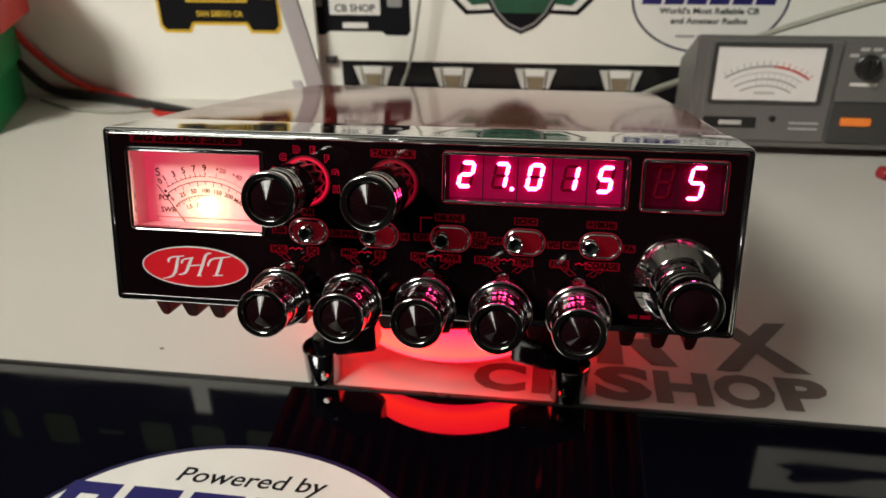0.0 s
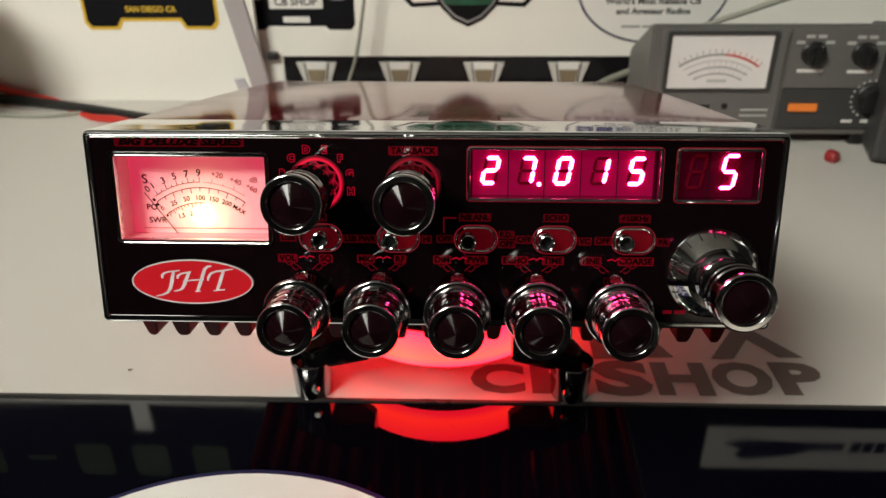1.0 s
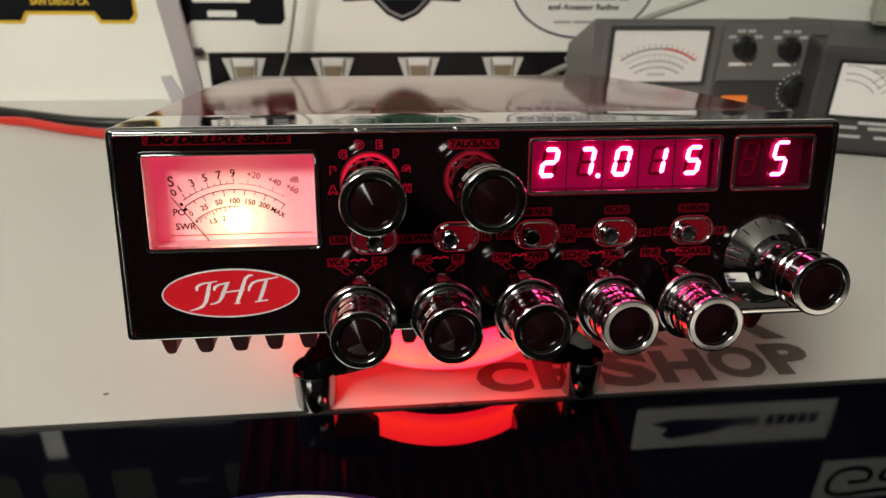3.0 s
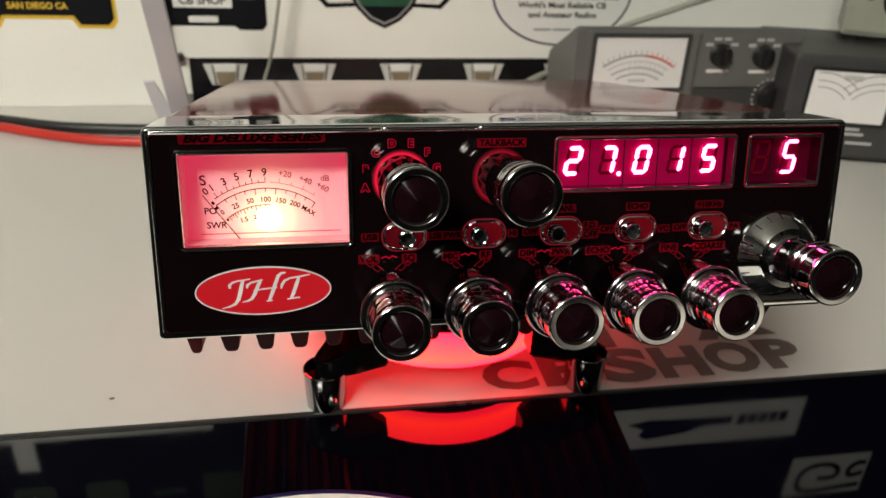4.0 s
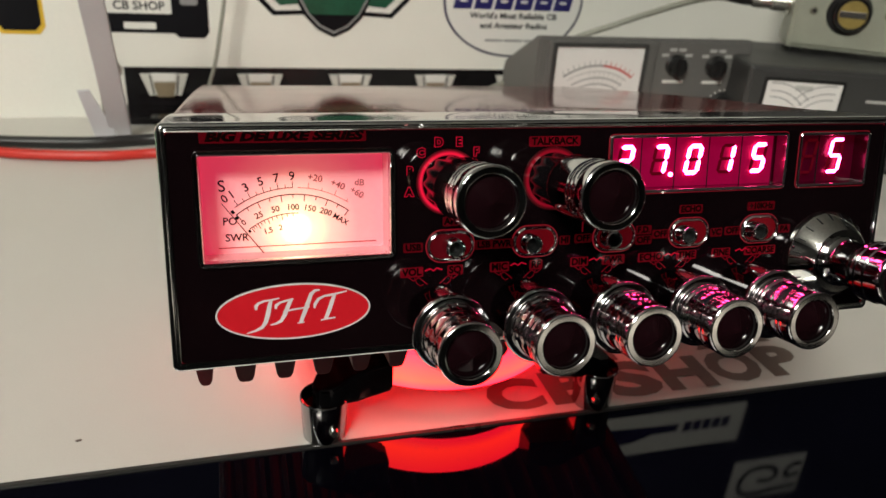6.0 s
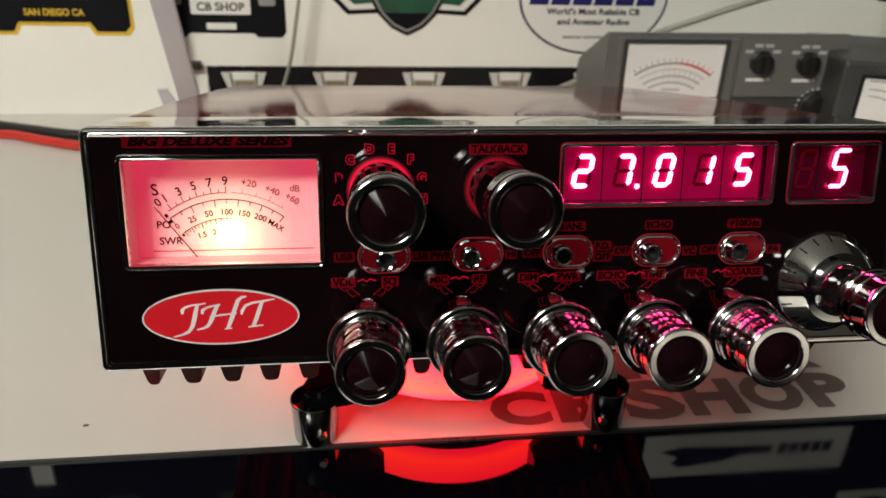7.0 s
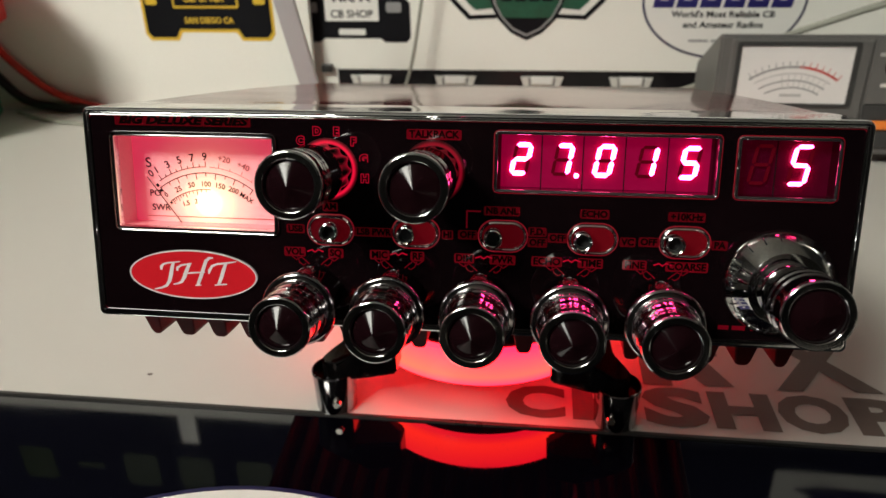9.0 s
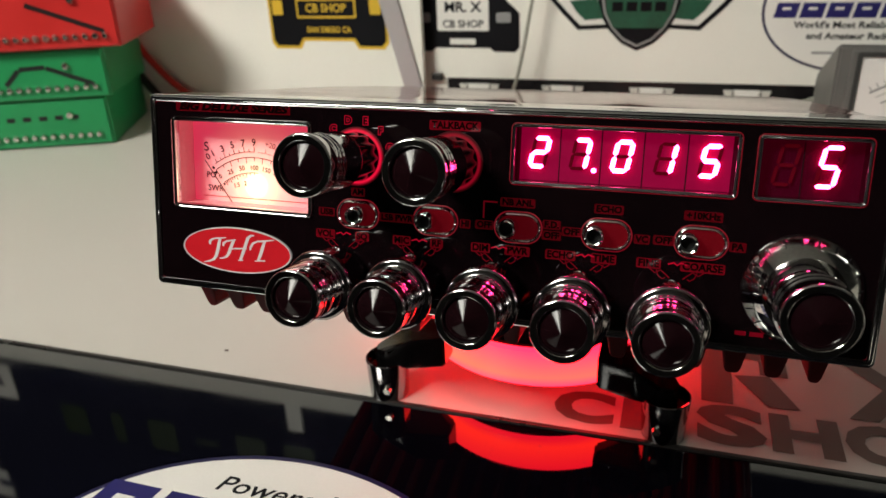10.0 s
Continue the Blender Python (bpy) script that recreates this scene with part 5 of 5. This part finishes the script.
# ---- amplifiers ----
for z0, z1, dx, mat, lab in ((0.5, 44, 8, AMP_GREEN, "green metal amplifier case at the bottom of the stack"), (44.6, 88.5, 16, AMP_GREEN, "green metal amplifier case in the middle of the stack"), (89, 150, 38, AMP_RED, "red metal amplifier case on top of the stack")):
    a = thing("amplifier", pose(-0.462 + dx * 0.001, 0.622, 0, 0, 0, 24), lab, "amplifier", "stacked amplifiers")
    part("case", box(-190, 0, 0, 120, z0, z1, 1.6), mat, a)
    part("front_cover", box(-188, -2, -2.2, 0.3, z0 + 1.5, z1 - 1.5, 1.0), mat, a)
    h = z1 - z0
    for i in range(16):
        part("screw", moved(lathe([(0, -3.6), (2.0, -3.4), (3.0, -1.6), (3.0, 0), (0, 0)], 14), at(-12 - 8.2 * i, -2.1, z0 + 10)), STEEL, a, "", True)
    part("screw", moved(lathe([(0, -3.6), (2.6, -3.4), (3.6, -1.6), (3.6, 0), (0, 0)], 14), at(-34, -2.1, z0 + h * 0.66)), STEEL, a, "", True)
    part("screw", moved(lathe([(0, -3.6), (2.6, -3.4), (3.6, -1.6), (3.6, 0), (0, 0)], 14), at(-108, -2.1, z0 + h * 0.60)), STEEL, a, "", True)
    if dx == 8:
        for i in range(11):
            part("vent_slot", box(-34 - 14 * i, -27 - 14 * i, -2.5, -2.1, z0 + 25, z0 + 29), BLACK, a)
    else:
        for p in ([(-118, 0.30), (-96, 0.62)], [(-72, 0.62), (-12, 0.22)]) if dx == 38 else ([(-88, 0.33), (-75, 0.62)], [(-74, 0.64), (-52, 0.66)], [(-51, 0.64), (-13, 0.28)]):
            (xa, fa), (xb, fb) = p
            part("vent_groove", stroke([(xa, z0 + h * fa), (xb, z0 + h * fb)], 2.0, -2.6, -2.1), BLACK, a)

# ---- cables ----
tagged(part("power_cable", tube([(-540, 738, 140), (-532, 737, 100), (-520, 736, 62), (-500, 736, 30), (-480, 738, 10), (-450, 736, 5), (-420, 730, 5), (-377, 716, 5), (-338, 702, 5), (-299, 686, 5), (-263, 672, 5), (-226, 665, 5), (-184, 662, 5), (-140, 668, 5), (-100, 640, 14), (-60, 540, 50), (-40, 402, 84)], 4.4, 12), CABLE_BLACK, None, "", True), "thick black power cable running over the desk", "cable")
tagged(part("power_cable", tube([(-528, 739, 140), (-520, 738, 104), (-500, 736, 68), (-480, 736, 44), (-458, 736, 25), (-438, 737, 14), (-412, 735, 7), (-380, 724, 4), (-352, 706, -1), (-330, 688, 1), (-306, 676, 4), (-283, 664, 4), (-258, 652, 4), (-222, 640, 4), (-176, 634, 4), (-138, 638, 4), (-96, 616, 14), (-54, 530, 50), (-34, 402, 82)], 3.7, 12), CABLE_RED, None, "", True), "thick red power cable running over the desk", "cable")
tagged(part("grey_wire", tube([(-480, 722, 3), (-440, 702, 2), (-405, 692, 2), (-374, 691, 2), (-352, 700, 2), (-330, 712, 2)], 1.6, 8), CABLE_GREY, None, "", True), "thin grey wire lying in a loop on the desk", "wire")
tagged(part("thin_wire", tube([(-80, 741, 140), (-87, 740, 101), (-96, 740, 54), (-104, 738, 28), (-112, 716, 9)], 1.5, 8), CABLE_GREY, None, "", True), "thin grey wire hanging down the white panel", "wire")
tagged(part("coax_cable", tube([(176, 704, 66), (208, 690, 84), (231, 680, 95), (256, 672, 106), (289, 668, 117), (318, 676, 121), (342, 684, 121)], 2.6, 10), CABLE_GREY, None, "", True), "pale grey coaxial cable over the power meter", "cable")
tagged(part("coax_cable", tube([(162, 714, 47), (152, 703, 43), (122, 680, 38), (104, 650, 38), (95, 600, 42), (88, 520, 56), (80, 404, 84)], 2.8, 10), CABLE_GREY, None, "", True), "pale grey coaxial cable running to the radio", "cable")
